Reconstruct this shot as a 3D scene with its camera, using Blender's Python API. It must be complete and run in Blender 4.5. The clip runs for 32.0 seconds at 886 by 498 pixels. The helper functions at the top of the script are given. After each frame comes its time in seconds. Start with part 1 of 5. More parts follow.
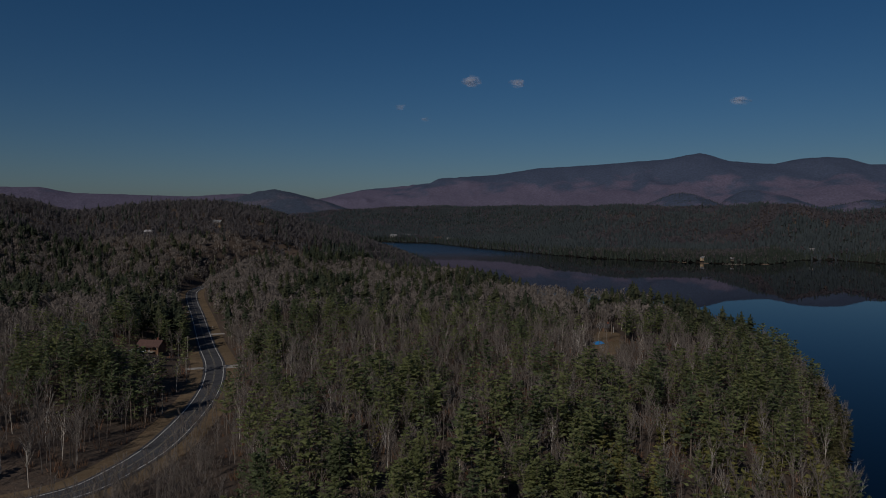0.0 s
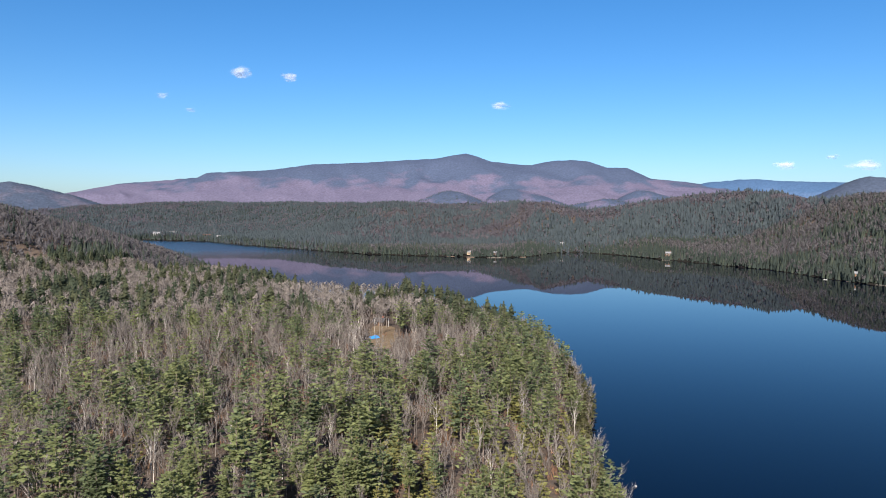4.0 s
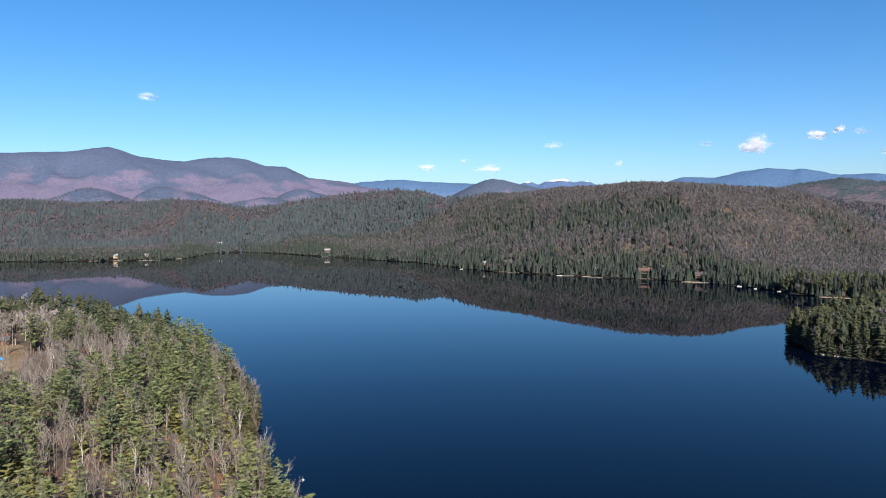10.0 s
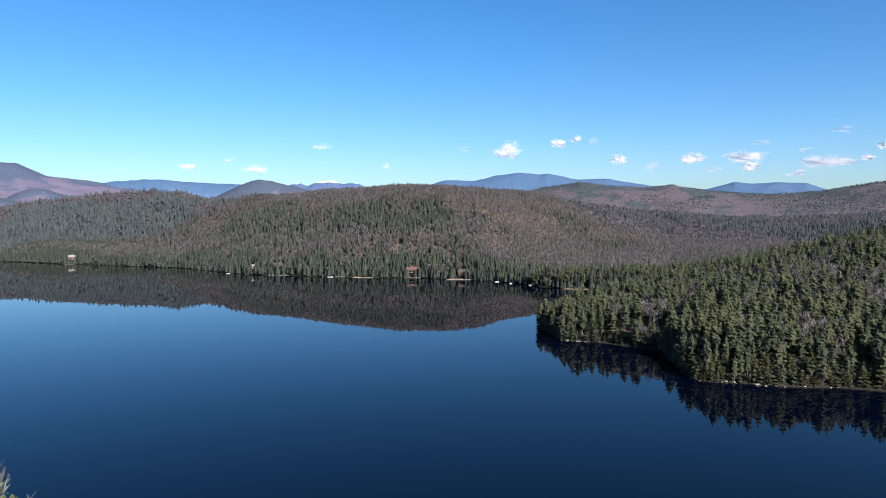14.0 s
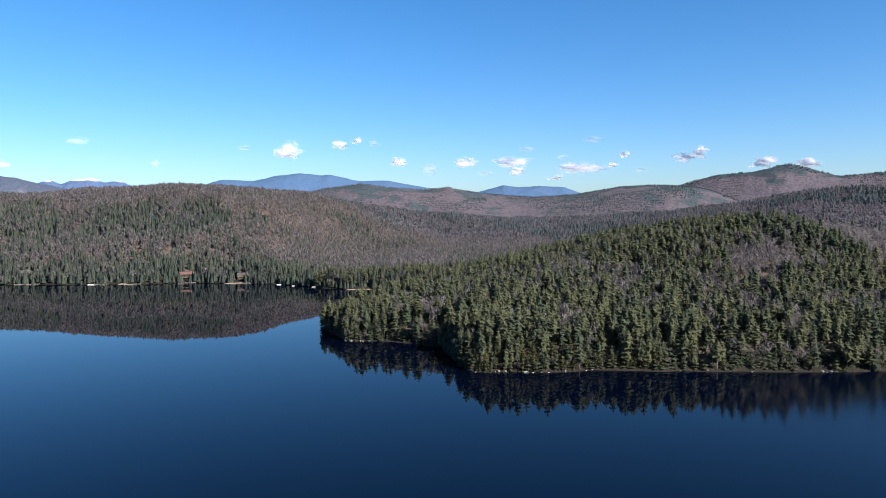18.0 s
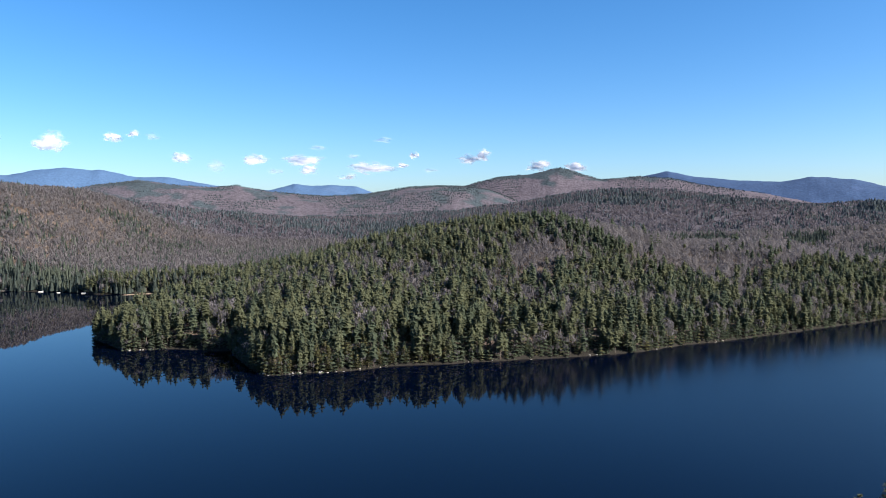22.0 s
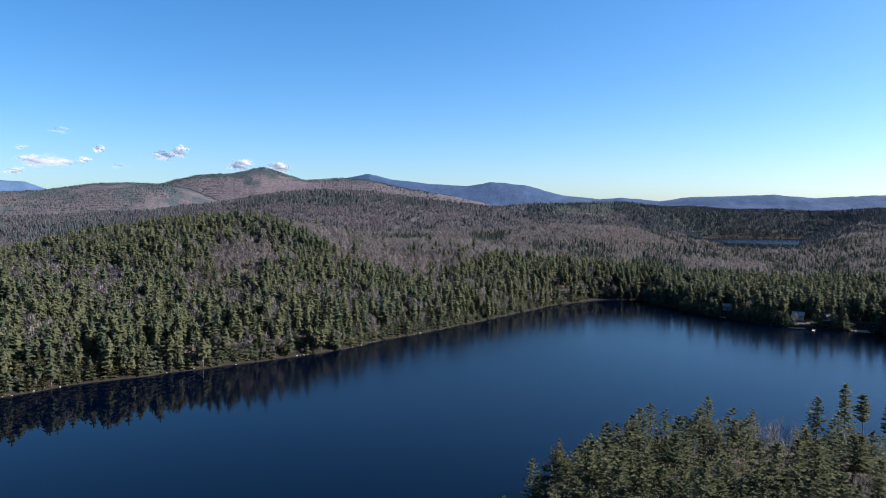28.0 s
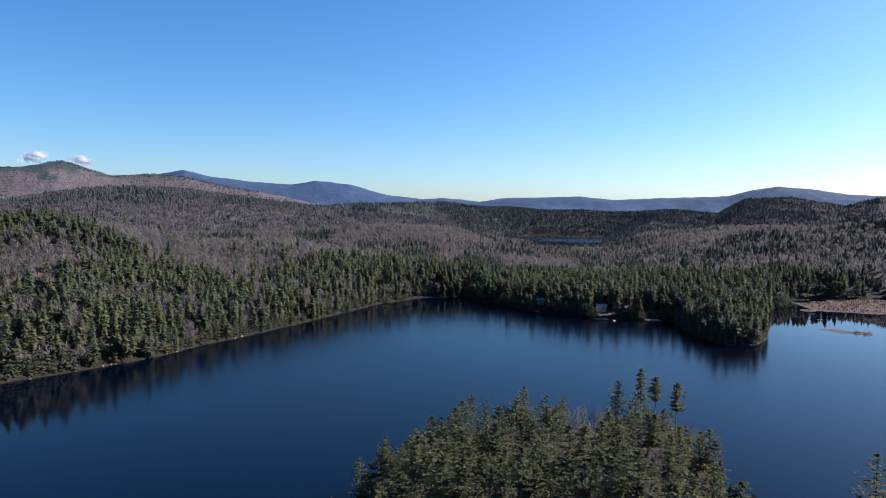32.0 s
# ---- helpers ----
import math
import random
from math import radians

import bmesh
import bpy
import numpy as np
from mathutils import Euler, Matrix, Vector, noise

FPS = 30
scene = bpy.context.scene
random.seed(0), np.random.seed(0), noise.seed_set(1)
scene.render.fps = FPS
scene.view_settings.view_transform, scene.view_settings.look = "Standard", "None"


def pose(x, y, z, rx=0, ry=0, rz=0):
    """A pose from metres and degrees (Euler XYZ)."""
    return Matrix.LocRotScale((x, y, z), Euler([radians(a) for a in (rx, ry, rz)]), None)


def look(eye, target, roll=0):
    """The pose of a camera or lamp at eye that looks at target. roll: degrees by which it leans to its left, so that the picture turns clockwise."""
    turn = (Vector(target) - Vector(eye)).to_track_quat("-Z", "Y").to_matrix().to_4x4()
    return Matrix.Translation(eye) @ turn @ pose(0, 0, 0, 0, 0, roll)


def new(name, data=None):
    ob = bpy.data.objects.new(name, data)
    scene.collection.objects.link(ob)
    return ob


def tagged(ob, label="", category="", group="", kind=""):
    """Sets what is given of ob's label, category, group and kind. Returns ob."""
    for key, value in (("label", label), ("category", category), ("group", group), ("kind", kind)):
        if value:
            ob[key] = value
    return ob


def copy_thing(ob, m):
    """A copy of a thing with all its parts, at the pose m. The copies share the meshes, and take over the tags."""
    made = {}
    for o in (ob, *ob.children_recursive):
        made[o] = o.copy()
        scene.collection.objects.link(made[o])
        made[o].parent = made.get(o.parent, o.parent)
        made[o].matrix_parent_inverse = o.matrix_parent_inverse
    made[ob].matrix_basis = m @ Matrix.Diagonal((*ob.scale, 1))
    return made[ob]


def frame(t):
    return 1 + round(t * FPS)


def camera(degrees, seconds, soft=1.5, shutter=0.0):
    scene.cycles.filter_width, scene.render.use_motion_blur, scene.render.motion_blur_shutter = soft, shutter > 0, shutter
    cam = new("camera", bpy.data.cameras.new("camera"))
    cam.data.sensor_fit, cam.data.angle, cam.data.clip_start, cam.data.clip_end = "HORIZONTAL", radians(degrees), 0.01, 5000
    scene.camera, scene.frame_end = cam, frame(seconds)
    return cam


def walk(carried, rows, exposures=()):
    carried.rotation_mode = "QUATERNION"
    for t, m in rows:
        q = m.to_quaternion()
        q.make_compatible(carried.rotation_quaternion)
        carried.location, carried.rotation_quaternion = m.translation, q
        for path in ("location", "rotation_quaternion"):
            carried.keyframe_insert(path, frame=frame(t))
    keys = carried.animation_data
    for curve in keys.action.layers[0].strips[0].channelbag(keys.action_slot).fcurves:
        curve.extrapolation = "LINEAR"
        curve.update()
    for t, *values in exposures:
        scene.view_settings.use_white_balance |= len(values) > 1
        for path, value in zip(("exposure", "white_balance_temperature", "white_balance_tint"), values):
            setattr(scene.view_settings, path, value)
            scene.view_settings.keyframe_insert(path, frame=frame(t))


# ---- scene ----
cam = camera(63.8, 32.0, 1.0)
EYE_Z = 90.0
ROWS = [(0, -2.69, -0.23, 0.00), (0.5, -2.76, -0.27, -2.12), (1, -2.78, -0.36, -4.28), (1.5, -2.79, -0.37, -6.51), (2, -2.81, -0.37, -8.83), (2.5, -2.81, -0.37, -11.19), (3, -2.82, -0.33, -13.49), (3.5, -2.85, -0.33, -15.73), (5.5, -2.91, -0.24, -24.68), (6, -2.91, -0.16, -26.97), (6.5, -2.92, -0.17, -29.19), (7, -2.93, -0.16, -31.33), (7.5, -2.92, -0.14, -33.42), (8, -2.92, -0.13, -35.65), (8.5, -2.92, -0.09, -37.91), (9, -2.92, -0.04, -40.17), (9.5, -2.93, -0.02, -42.45), (10, -2.92, 0.02, -44.81), (10.5, -2.92, 0.07, -47.17), (11, -2.94, 0.06, -49.48), (11.5, -2.92, 0.12, -51.79), (12, -2.90, 0.12, -54.08), (12.5, -2.87, 0.13, -56.38), (13, -2.86, 0.07, -58.63), (13.5, -2.85, 0.16, -60.90), (15.5, -2.78, 0.17, -69.94), (16, -2.78, 0.20, -72.22), (16.5, -2.76, 0.20, -74.46), (17, -2.78, 0.22, -76.40), (17.5, -2.78, 0.21, -78.46), (18, -2.81, 0.23, -80.55), (18.5, -2.84, 0.18, -82.63), (19, -2.85, 0.19, -84.67), (19.5, -2.87, 0.18, -86.75), (20, -2.87, 0.19, -88.81), (20.5, -2.87, 0.14, -90.87), (21, -2.88, 0.12, -92.94), (21.5, -2.91, 0.11, -95.02), (22, -2.93, 0.13, -97.10), (22.5, -2.94, 0.10, -99.18), (23, -2.93, 0.10, -101.27), (23.5, -2.93, 0.07, -103.30), (24, -2.93, -0.02, -105.23), (24.5, -2.92, -0.04, -107.15), (25, -2.92, -0.05, -109.04), (25.5, -2.91, -0.07, -110.99), (27.5, -2.89, -0.16, -118.59), (28, -2.88, -0.17, -120.51), (28.5, -2.88, -0.16, -122.44), (29, -2.87, -0.22, -124.37), (29.5, -2.87, -0.25, -126.30), (30, -2.86, -0.30, -128.09), (30.5, -2.84, -0.36, -129.68), (31, -2.87, -0.34, -131.28), (31.5, -2.85, -0.43, -132.87), (32, -2.86, -0.44, -134.51)]
GAIN = 1.08
EXPOSURE = [(t, GAIN + e) for t, e in ((0, -2.48), (0.5, -1.25), (1, -0.47), (1.5, -0.2), (2, 0.03), (9, 0.1), (13, 0.23), (20, 0.44), (25, 0.54), (32, 0.34))]
walk(cam, [(t, pose(0, 0, EYE_Z, 90 + pitch, roll, yaw)) for t, pitch, roll, yaw in ROWS], EXPOSURE)

# ---- sky and sun ----
SUN_AZ, SUN_EL = 207.0, 33.0
world = bpy.data.worlds.new("sky")
scene.world = world
world.use_nodes = True
wn = world.node_tree
wn.nodes.clear()
sky = wn.nodes.new("ShaderNodeTexSky")
sky.sky_type = "NISHITA"
sky.sun_disc = False
sky.sun_elevation, sky.sun_rotation = radians(SUN_EL), radians(SUN_AZ)
sky.air_density, sky.dust_density, sky.ozone_density, sky.altitude = 0.85, 1.15, 5.0, 300
bg = wn.nodes.new("ShaderNodeBackground")
bg.inputs["Strength"].default_value = 0.070
wo = wn.nodes.new("ShaderNodeOutputWorld")
tone = wn.nodes.new("ShaderNodeHueSaturation")
tone.inputs["Saturation"].default_value = 1.23
tone.inputs["Hue"].default_value = 0.5
wn.links.new(sky.outputs[0], tone.inputs["Color"])
wn.links.new(tone.outputs[0], bg.inputs[0])
wn.links.new(bg.outputs[0], wo.inputs[0])
sun = new("sun", bpy.data.lights.new("sun", "SUN"))
sun.data.energy, sun.data.angle, sun.data.color = 5.0, radians(0.53), (1.0, 0.93, 0.84)
_sa, _se = radians(SUN_AZ), radians(SUN_EL)
sun.matrix_world = look((0, 0, 0), (-math.sin(_sa) * math.cos(_se), -math.cos(_sa) * math.cos(_se), -math.sin(_se)))


# ---- materials ----
def material(name, base, rough=0.85, second=None, scale=0.2, third=None, fine=2.0, random_amount=0.0, bump=0.0, metal=0.0, island=False, thin=0.0, spec=0.06, contrast=(0.35, 0.65)):
    """Base colour broken up by a coarse and a fine noise, with optional variation from object to object or from piece to piece."""
    m = bpy.data.materials.new(name)
    m.use_nodes = True
    nt = m.node_tree
    b = nt.nodes["Principled BSDF"]
    b.inputs["Roughness"].default_value = rough
    b.inputs["Metallic"].default_value = metal
    b.inputs["Specular IOR Level"].default_value = spec
    geo = nt.nodes.new("ShaderNodeNewGeometry")

    def noise_at(s, lo, hi):
        n = nt.nodes.new("ShaderNodeTexNoise")
        n.inputs["Scale"].default_value = s
        n.inputs["Detail"].default_value = 4
        nt.links.new(geo.outputs["Position"], n.inputs["Vector"])
        r = nt.nodes.new("ShaderNodeMapRange")
        r.inputs[1].default_value, r.inputs[2].default_value = lo, hi
        nt.links.new(n.outputs[0], r.inputs[0])
        return r.outputs[0]

    def mix(fac, a, bcol):
        x = nt.nodes.new("ShaderNodeMix")
        x.data_type = "RGBA"
        nt.links.new(fac, x.inputs[0])
        for sock, v in ((x.inputs[6], a), (x.inputs[7], bcol)):
            if isinstance(v, tuple):
                sock.default_value = (*v, 1)
            else:
                nt.links.new(v, sock)
        return x.outputs[2]

    second = second or tuple(c * 0.7 for c in base)
    col = mix(noise_at(scale, *contrast), base, second)
    col = mix(noise_at(fine, 0.45, 0.8), col, third or tuple(c * 0.8 for c in second))
    if random_amount:
        src = geo.outputs["Random Per Island"]
        if not island:
            oi = nt.nodes.new("ShaderNodeObjectInfo")
            src = oi.outputs["Random"]
        mr = nt.nodes.new("ShaderNodeMapRange")
        mr.inputs[3].default_value, mr.inputs[4].default_value = 1 - random_amount, 1 + random_amount
        nt.links.new(src, mr.inputs[0])
        hs = nt.nodes.new("ShaderNodeHueSaturation")
        nt.links.new(mr.outputs[0], hs.inputs["Value"])
        nt.links.new(col, hs.inputs["Color"])
        col = hs.outputs[0]
    nt.links.new(col, b.inputs["Base Color"])
    if bump:
        bn = nt.nodes.new("ShaderNodeBump")
        bn.inputs["Strength"].default_value = bump
        bn.inputs["Distance"].default_value = 0.4 / fine
        n = nt.nodes.new("ShaderNodeTexNoise")
        n.inputs["Scale"].default_value = fine * 1.5
        n.inputs["Detail"].default_value = 5
        nt.links.new(geo.outputs["Position"], n.inputs["Vector"])
        nt.links.new(n.outputs[0], bn.inputs["Height"])
        nt.links.new(bn.outputs[0], b.inputs["Normal"])
    if thin:  # leaves and twigs let part of the light through
        tl = nt.nodes.new("ShaderNodeBsdfTranslucent")
        nt.links.new(col, tl.inputs["Color"])
        mx = nt.nodes.new("ShaderNodeMixShader")
        mx.inputs[0].default_value = thin
        nt.links.new(b.outputs[0], mx.inputs[1])
        nt.links.new(tl.outputs[0], mx.inputs[2])
        nt.links.new(mx.outputs[0], nt.nodes["Material Output"].inputs["Surface"])
    return m


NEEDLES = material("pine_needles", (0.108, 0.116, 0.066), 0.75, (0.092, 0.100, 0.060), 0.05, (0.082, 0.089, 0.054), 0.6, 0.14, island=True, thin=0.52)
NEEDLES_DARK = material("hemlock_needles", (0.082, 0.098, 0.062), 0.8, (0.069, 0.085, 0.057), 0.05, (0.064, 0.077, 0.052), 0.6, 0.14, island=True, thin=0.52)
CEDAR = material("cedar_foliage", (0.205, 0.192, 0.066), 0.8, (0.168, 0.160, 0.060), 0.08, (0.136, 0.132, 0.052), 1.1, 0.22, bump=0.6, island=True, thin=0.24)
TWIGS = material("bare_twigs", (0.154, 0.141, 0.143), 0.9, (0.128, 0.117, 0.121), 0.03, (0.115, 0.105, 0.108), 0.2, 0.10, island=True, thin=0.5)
# Near copies: sunlit brightness and freedom from haze are painted into the colours.
NEEDLES_NEAR = material("bright_near_pine_needles", (0.210, 0.230, 0.100), 0.75, (0.176, 0.198, 0.090), 0.08, (0.150, 0.166, 0.076), 1.0, 0.2, island=True, thin=0.42)
SPRUCE_NEAR = material("bright_near_spruce_needles", (0.150, 0.178, 0.090), 0.8, (0.124, 0.150, 0.080), 0.08, (0.106, 0.128, 0.070), 1.0, 0.2, island=True, thin=0.42)
TWIGS_NEAR = material("bright_brown_near_twigs", (0.208, 0.180, 0.162), 0.9, (0.168, 0.145, 0.130), 0.06, (0.142, 0.121, 0.108), 0.6, 0.25, island=True, thin=0.2)
# Far foliage: distance haze is mixed into the base colours as blue-grey.
HAZE_BLUE_NEEDLES = material("haze_tinted_far_conifers", (0.080, 0.098, 0.106), 0.85, (0.068, 0.085, 0.095), 0.01, (0.064, 0.079, 0.089), 0.1, 0.1, island=True, thin=0.45)
HAZE_NEEDLES = material("haze_tinted_pine_needles", (0.092, 0.108, 0.080), 0.8, (0.080, 0.094, 0.073), 0.03, (0.072, 0.084, 0.067), 0.3, 0.10, island=True, thin=0.52)
HAZE_DARK = material("haze_tinted_hemlock_needles", (0.070, 0.087, 0.074), 0.8, (0.060, 0.075, 0.066), 0.03, (0.056, 0.069, 0.061), 0.3, 0.10, island=True, thin=0.52)
HAZE_BLUE_TWIGS = material("haze_tinted_far_crowns", (0.134, 0.120, 0.131), 0.9, (0.110, 0.100, 0.114), 0.01, (0.101, 0.091, 0.104), 0.1, 0.10, island=True, thin=0.5)
BIRCH = material("pale_birch_bark", (0.46, 0.43, 0.39), 0.8, (0.36, 0.33, 0.30), 0.3, (0.25, 0.22, 0.19), 1.5, 0.15, island=True)
BARK = material("grey_brown_bark", (0.20, 0.16, 0.13), 0.9, (0.13, 0.10, 0.085), 0.5, (0.08, 0.065, 0.055), 3.0)
LITTER = material("leaf_litter", (0.096, 0.074, 0.060), 0.95, (0.072, 0.057, 0.048), 0.03, (0.112, 0.080, 0.060), 0.4, bump=0.6)
# Darker copy of CEDAR, with shade painted into the colour for stands farther off.
CEDAR_SHADE = material("shaded_cedar_foliage", (0.118, 0.112, 0.052), 0.8, (0.096, 0.094, 0.047), 0.08, (0.080, 0.080, 0.042), 0.6, 0.14, island=True, thin=0.45)
# Wet shore soil, darkened further as painted shade under the bank's trees.
DARK_SHORE = material("shaded_wet_shore", (0.020, 0.018, 0.015), 0.9, (0.014, 0.013, 0.011), 0.2, (0.032, 0.027, 0.022), 1.2, bump=0.5)
# Carries the dark bluish look of far conifer canopy in the ground colour.
STAND_GROUND = material("conifer_stand_ground", (0.032, 0.040, 0.036), 0.95, (0.024, 0.031, 0.029), 0.03, (0.040, 0.046, 0.042), 0.3, bump=0.6)
WOODS = material("distant_woods", (0.074, 0.067, 0.076), 0.95, (0.060, 0.055, 0.065), 0.006, (0.050, 0.052, 0.062), 0.06, bump=0.5)


def polar(az, r):
    a = np.radians(az)
    return np.sin(a) * r, np.cos(a) * r


def water_material():
    m = bpy.data.materials.new("lake_water")
    m.use_nodes = True
    nt = m.node_tree
    b = nt.nodes["Principled BSDF"]
    b.inputs["Base Color"].default_value = (0.0002, 0.0011, 0.0052, 1)
    b.inputs["IOR"].default_value = 1.22
    geo = nt.nodes.new("ShaderNodeNewGeometry")
    breeze = nt.nodes.new("ShaderNodeTexNoise")
    breeze.inputs["Scale"].default_value = 0.006
    breeze.inputs["Detail"].default_value = 3
    nt.links.new(geo.outputs["Position"], breeze.inputs["Vector"])
    mr = nt.nodes.new("ShaderNodeMapRange")
    mr.inputs[1].default_value, mr.inputs[2].default_value = 0.4, 0.7
    mr.inputs[3].default_value, mr.inputs[4].default_value = 0.0, 0.012
    nt.links.new(breeze.outputs[0], mr.inputs[0])
    rough = mr.outputs[0]
    for (cx, cy), inner, outer, amount in ((polar(3, 2150), 300, 850, 0.22), (polar(140, 450), 150, 330, 0.16), (polar(118, 400), 60, 200, 0.05), (polar(146, 2600), 150, 420, 0.2)):
        dist = nt.nodes.new("ShaderNodeVectorMath")
        dist.operation = "DISTANCE"
        dist.inputs[1].default_value = (cx, cy, 0)
        nt.links.new(geo.outputs["Position"], dist.inputs[0])
        ruffle = nt.nodes.new("ShaderNodeMapRange")
        ruffle.interpolation_type = "SMOOTHSTEP"
        ruffle.inputs[1].default_value, ruffle.inputs[2].default_value = outer, inner
        ruffle.inputs[3].default_value, ruffle.inputs[4].default_value = 0, amount
        nt.links.new(dist.outputs["Value"], ruffle.inputs[0])
        add = nt.nodes.new("ShaderNodeMath")
        nt.links.new(rough, add.inputs[0])
        nt.links.new(ruffle.outputs[0], add.inputs[1])
        rough = add.outputs[0]
    nt.links.new(rough, b.inputs["Roughness"])
    waves = nt.nodes.new("ShaderNodeTexNoise")
    waves.inputs["Scale"].default_value = 0.6
    waves.inputs["Detail"].default_value = 3
    nt.links.new(geo.outputs["Position"], waves.inputs["Vector"])
    bp = nt.nodes.new("ShaderNodeBump")
    bp.inputs["Strength"].default_value = 0.03
    bp.inputs["Distance"].default_value = 0.05
    nt.links.new(waves.outputs[0], bp.inputs["Height"])
    nt.links.new(bp.outputs[0], b.inputs["Normal"])
    return m


WATER = water_material()


# ---- mesh helpers ----
def raw_mesh(name, verts, tris, mats, slots=None, smooth=False):
    """A mesh from an array of places and an array of triangles."""
    verts, tris = np.asarray(verts, np.float32), np.asarray(tris, np.int32)
    me = bpy.data.meshes.new(name)
    me.vertices.add(len(verts))
    me.vertices.foreach_set("co", verts.ravel())
    me.loops.add(tris.size)
    me.loops.foreach_set("vertex_index", tris.ravel())
    me.polygons.add(len(tris))
    me.polygons.foreach_set("loop_start", np.arange(0, tris.size, 3, dtype=np.int32))
    for m in mats:
        me.materials.append(m)
    if slots is not None:
        me.polygons.foreach_set("material_index", np.asarray(slots, np.int32))
    me.polygons.foreach_set("use_smooth", np.full(len(tris), smooth, bool))
    me.update(calc_edges=True)
    return me


def grid_tris(nu, nv, wrap=False):
    """Triangles of a grid of nu columns and nv rows."""
    i, j = np.meshgrid(np.arange(nu if wrap else nu - 1), np.arange(nv - 1), indexing="ij")
    a, b = i * nv + j, ((i + 1) % nu) * nv + j
    return np.concatenate([np.stack([a, a + 1, b + 1], -1).reshape(-1, 3), np.stack([a, b + 1, b], -1).reshape(-1, 3)])


TABLE = np.random.RandomState(5).rand(256, 256)


def value_noise(x, y, size, octaves=3):
    """Smooth noise from -1 to 1 with lumps of about that size in metres."""
    total, amp, norm = 0, 1.0, 0
    for o in range(octaves):
        u, v = x / size + 17.3 * o, y / size + 5.1 * o
        iu, iv = np.floor(u).astype(int), np.floor(v).astype(int)
        fu, fv = u - iu, v - iv
        fu, fv = fu * fu * (3 - 2 * fu), fv * fv * (3 - 2 * fv)
        t = lambda a, b: TABLE[a % 256, b % 256]
        n = (t(iu, iv) * (1 - fu) + t(iu + 1, iv) * fu) * (1 - fv) + (t(iu, iv + 1) * (1 - fu) + t(iu + 1, iv + 1) * fu) * fv
        total, norm = total + amp * (2 * n - 1), norm + amp
        amp, size = amp * 0.5, size * 0.5
    return total / norm


def step(x, lo, hi):
    t = np.clip((x - lo) / (hi - lo), 0, 1)
    return t * t * (3 - 2 * t)



# ---- the plan: bearings in degrees clockwise from the first view, distances in metres from the point below the camera ----
FAR_SHORE = [(-5, 2440), (-0.5, 2290), (2.1, 2030), (5.9, 1800), (11.7, 1546), (20.4, 1454), (22.7, 1450), (25, 1489), (26.8, 1660), (29.1, 1690), (32.3, 1585), (35.4, 1475), (38.9, 1370), (43, 1265), (47.2, 1115), (52.2, 1045), (56.6, 1010), (60.8, 995), (64.8, 972), (68.4, 918), (71.9, 866), (75.3, 852), (78, 830), (79, 760), (75, 680)]
EAST_SHORE = [(70.8, 565), (72.8, 506), (76.2, 498), (80.3, 477), (81.8, 414), (82.8, 400), (87.6, 400), (92.5, 412), (99.5, 422), (104.3, 433), (107, 441), (112.4, 470), (118.8, 528), (124, 595), (129.4, 702), (132.6, 752), (136.3, 775), (137.4, 727), (141.3, 663), (147, 622), (152.3, 628), (154.6, 549), (156.6, 522), (159, 540), (159.1, 640), (159.6, 760), (161, 850), (166.6, 905), (172, 900), (180, 620), (177, 380), (172, 260)]
NEAR_SHORE = [(166, 208), (160, 170), (156.5, 235), (154.2, 278), (150, 285), (143, 278), (137, 258), (131, 236), (128.5, 222), (127, 190), (120, 150), (100, 130), (70, 130), (45, 140), (34, 186), (32.0, 222), (31.0, 247), (29.9, 285), (30.1, 305), (29.8, 345), (28.0, 410), (25, 460), (20.9, 530), (16.2, 605), (11.2, 590), (7.7, 630), (4.7, 780), (1.4, 900), (-1.1, 1207), (-4, 1658), (-6, 2000), (-7, 2350)]
COVE = [(140.3, 2480), (142.6, 1640), (146.4, 1580), (147.4, 2560), (147.3, 2950), (140.5, 2900)]
LAKE = np.array([polar(a, r) for a, r in FAR_SHORE + EAST_SHORE + NEAR_SHORE])
POND = np.array([polar(a, r) for a, r in COVE])
ROAD = [(-75, 330), (-52, 238), (-38, 212), (-28.9, 211), (-24.6, 225), (-21.2, 253), (-18.5, 308), (-17.9, 365), (-18.5, 430), (-19.1, 553), (-19.5, 666), (-19.3, 739), (-18.0, 800), (-15.5, 850), (-12, 880)]
ROAD_Z = 15.0
WATER_Z = 0.4


def spline(points, count):
    """A smooth line of count points through the given ones."""
    p = np.array(points, float)
    p = np.vstack([2 * p[0] - p[1], p, 2 * p[-1] - p[-2]])
    out = []
    for u in np.linspace(0, len(points) - 1 - 1e-6, count):
        i, t = int(u), u - int(u)
        a, b, c, d = p[i:i + 4]
        out.append(0.5 * (2 * b + (c - a) * t + (2 * a - 5 * b + 4 * c - d) * t * t + (3 * b - a - 3 * c + d) * t ** 3))
    return np.array(out)


ROAD_LINE = spline([polar(a, r) for a, r in ROAD], 240)


def side(x, y, polygon):
    """Distance to a closed shore line, negative inside it."""
    best, inside = np.full(x.shape, 1e9), np.zeros(x.shape, bool)
    for (ax, ay), (bx, by) in zip(polygon, np.roll(polygon, -1, 0)):
        dx, dy = bx - ax, by - ay
        t = np.clip(((x - ax) * dx + (y - ay) * dy) / (dx * dx + dy * dy), 0, 1)
        best = np.minimum(best, (x - ax - t * dx) ** 2 + (y - ay - t * dy) ** 2)
        if dy:
            inside ^= ((ay > y) != (by > y)) & (x < dx * (y - ay) / dy + ax)
    d = np.sqrt(best)
    return np.where(inside, -d, d)


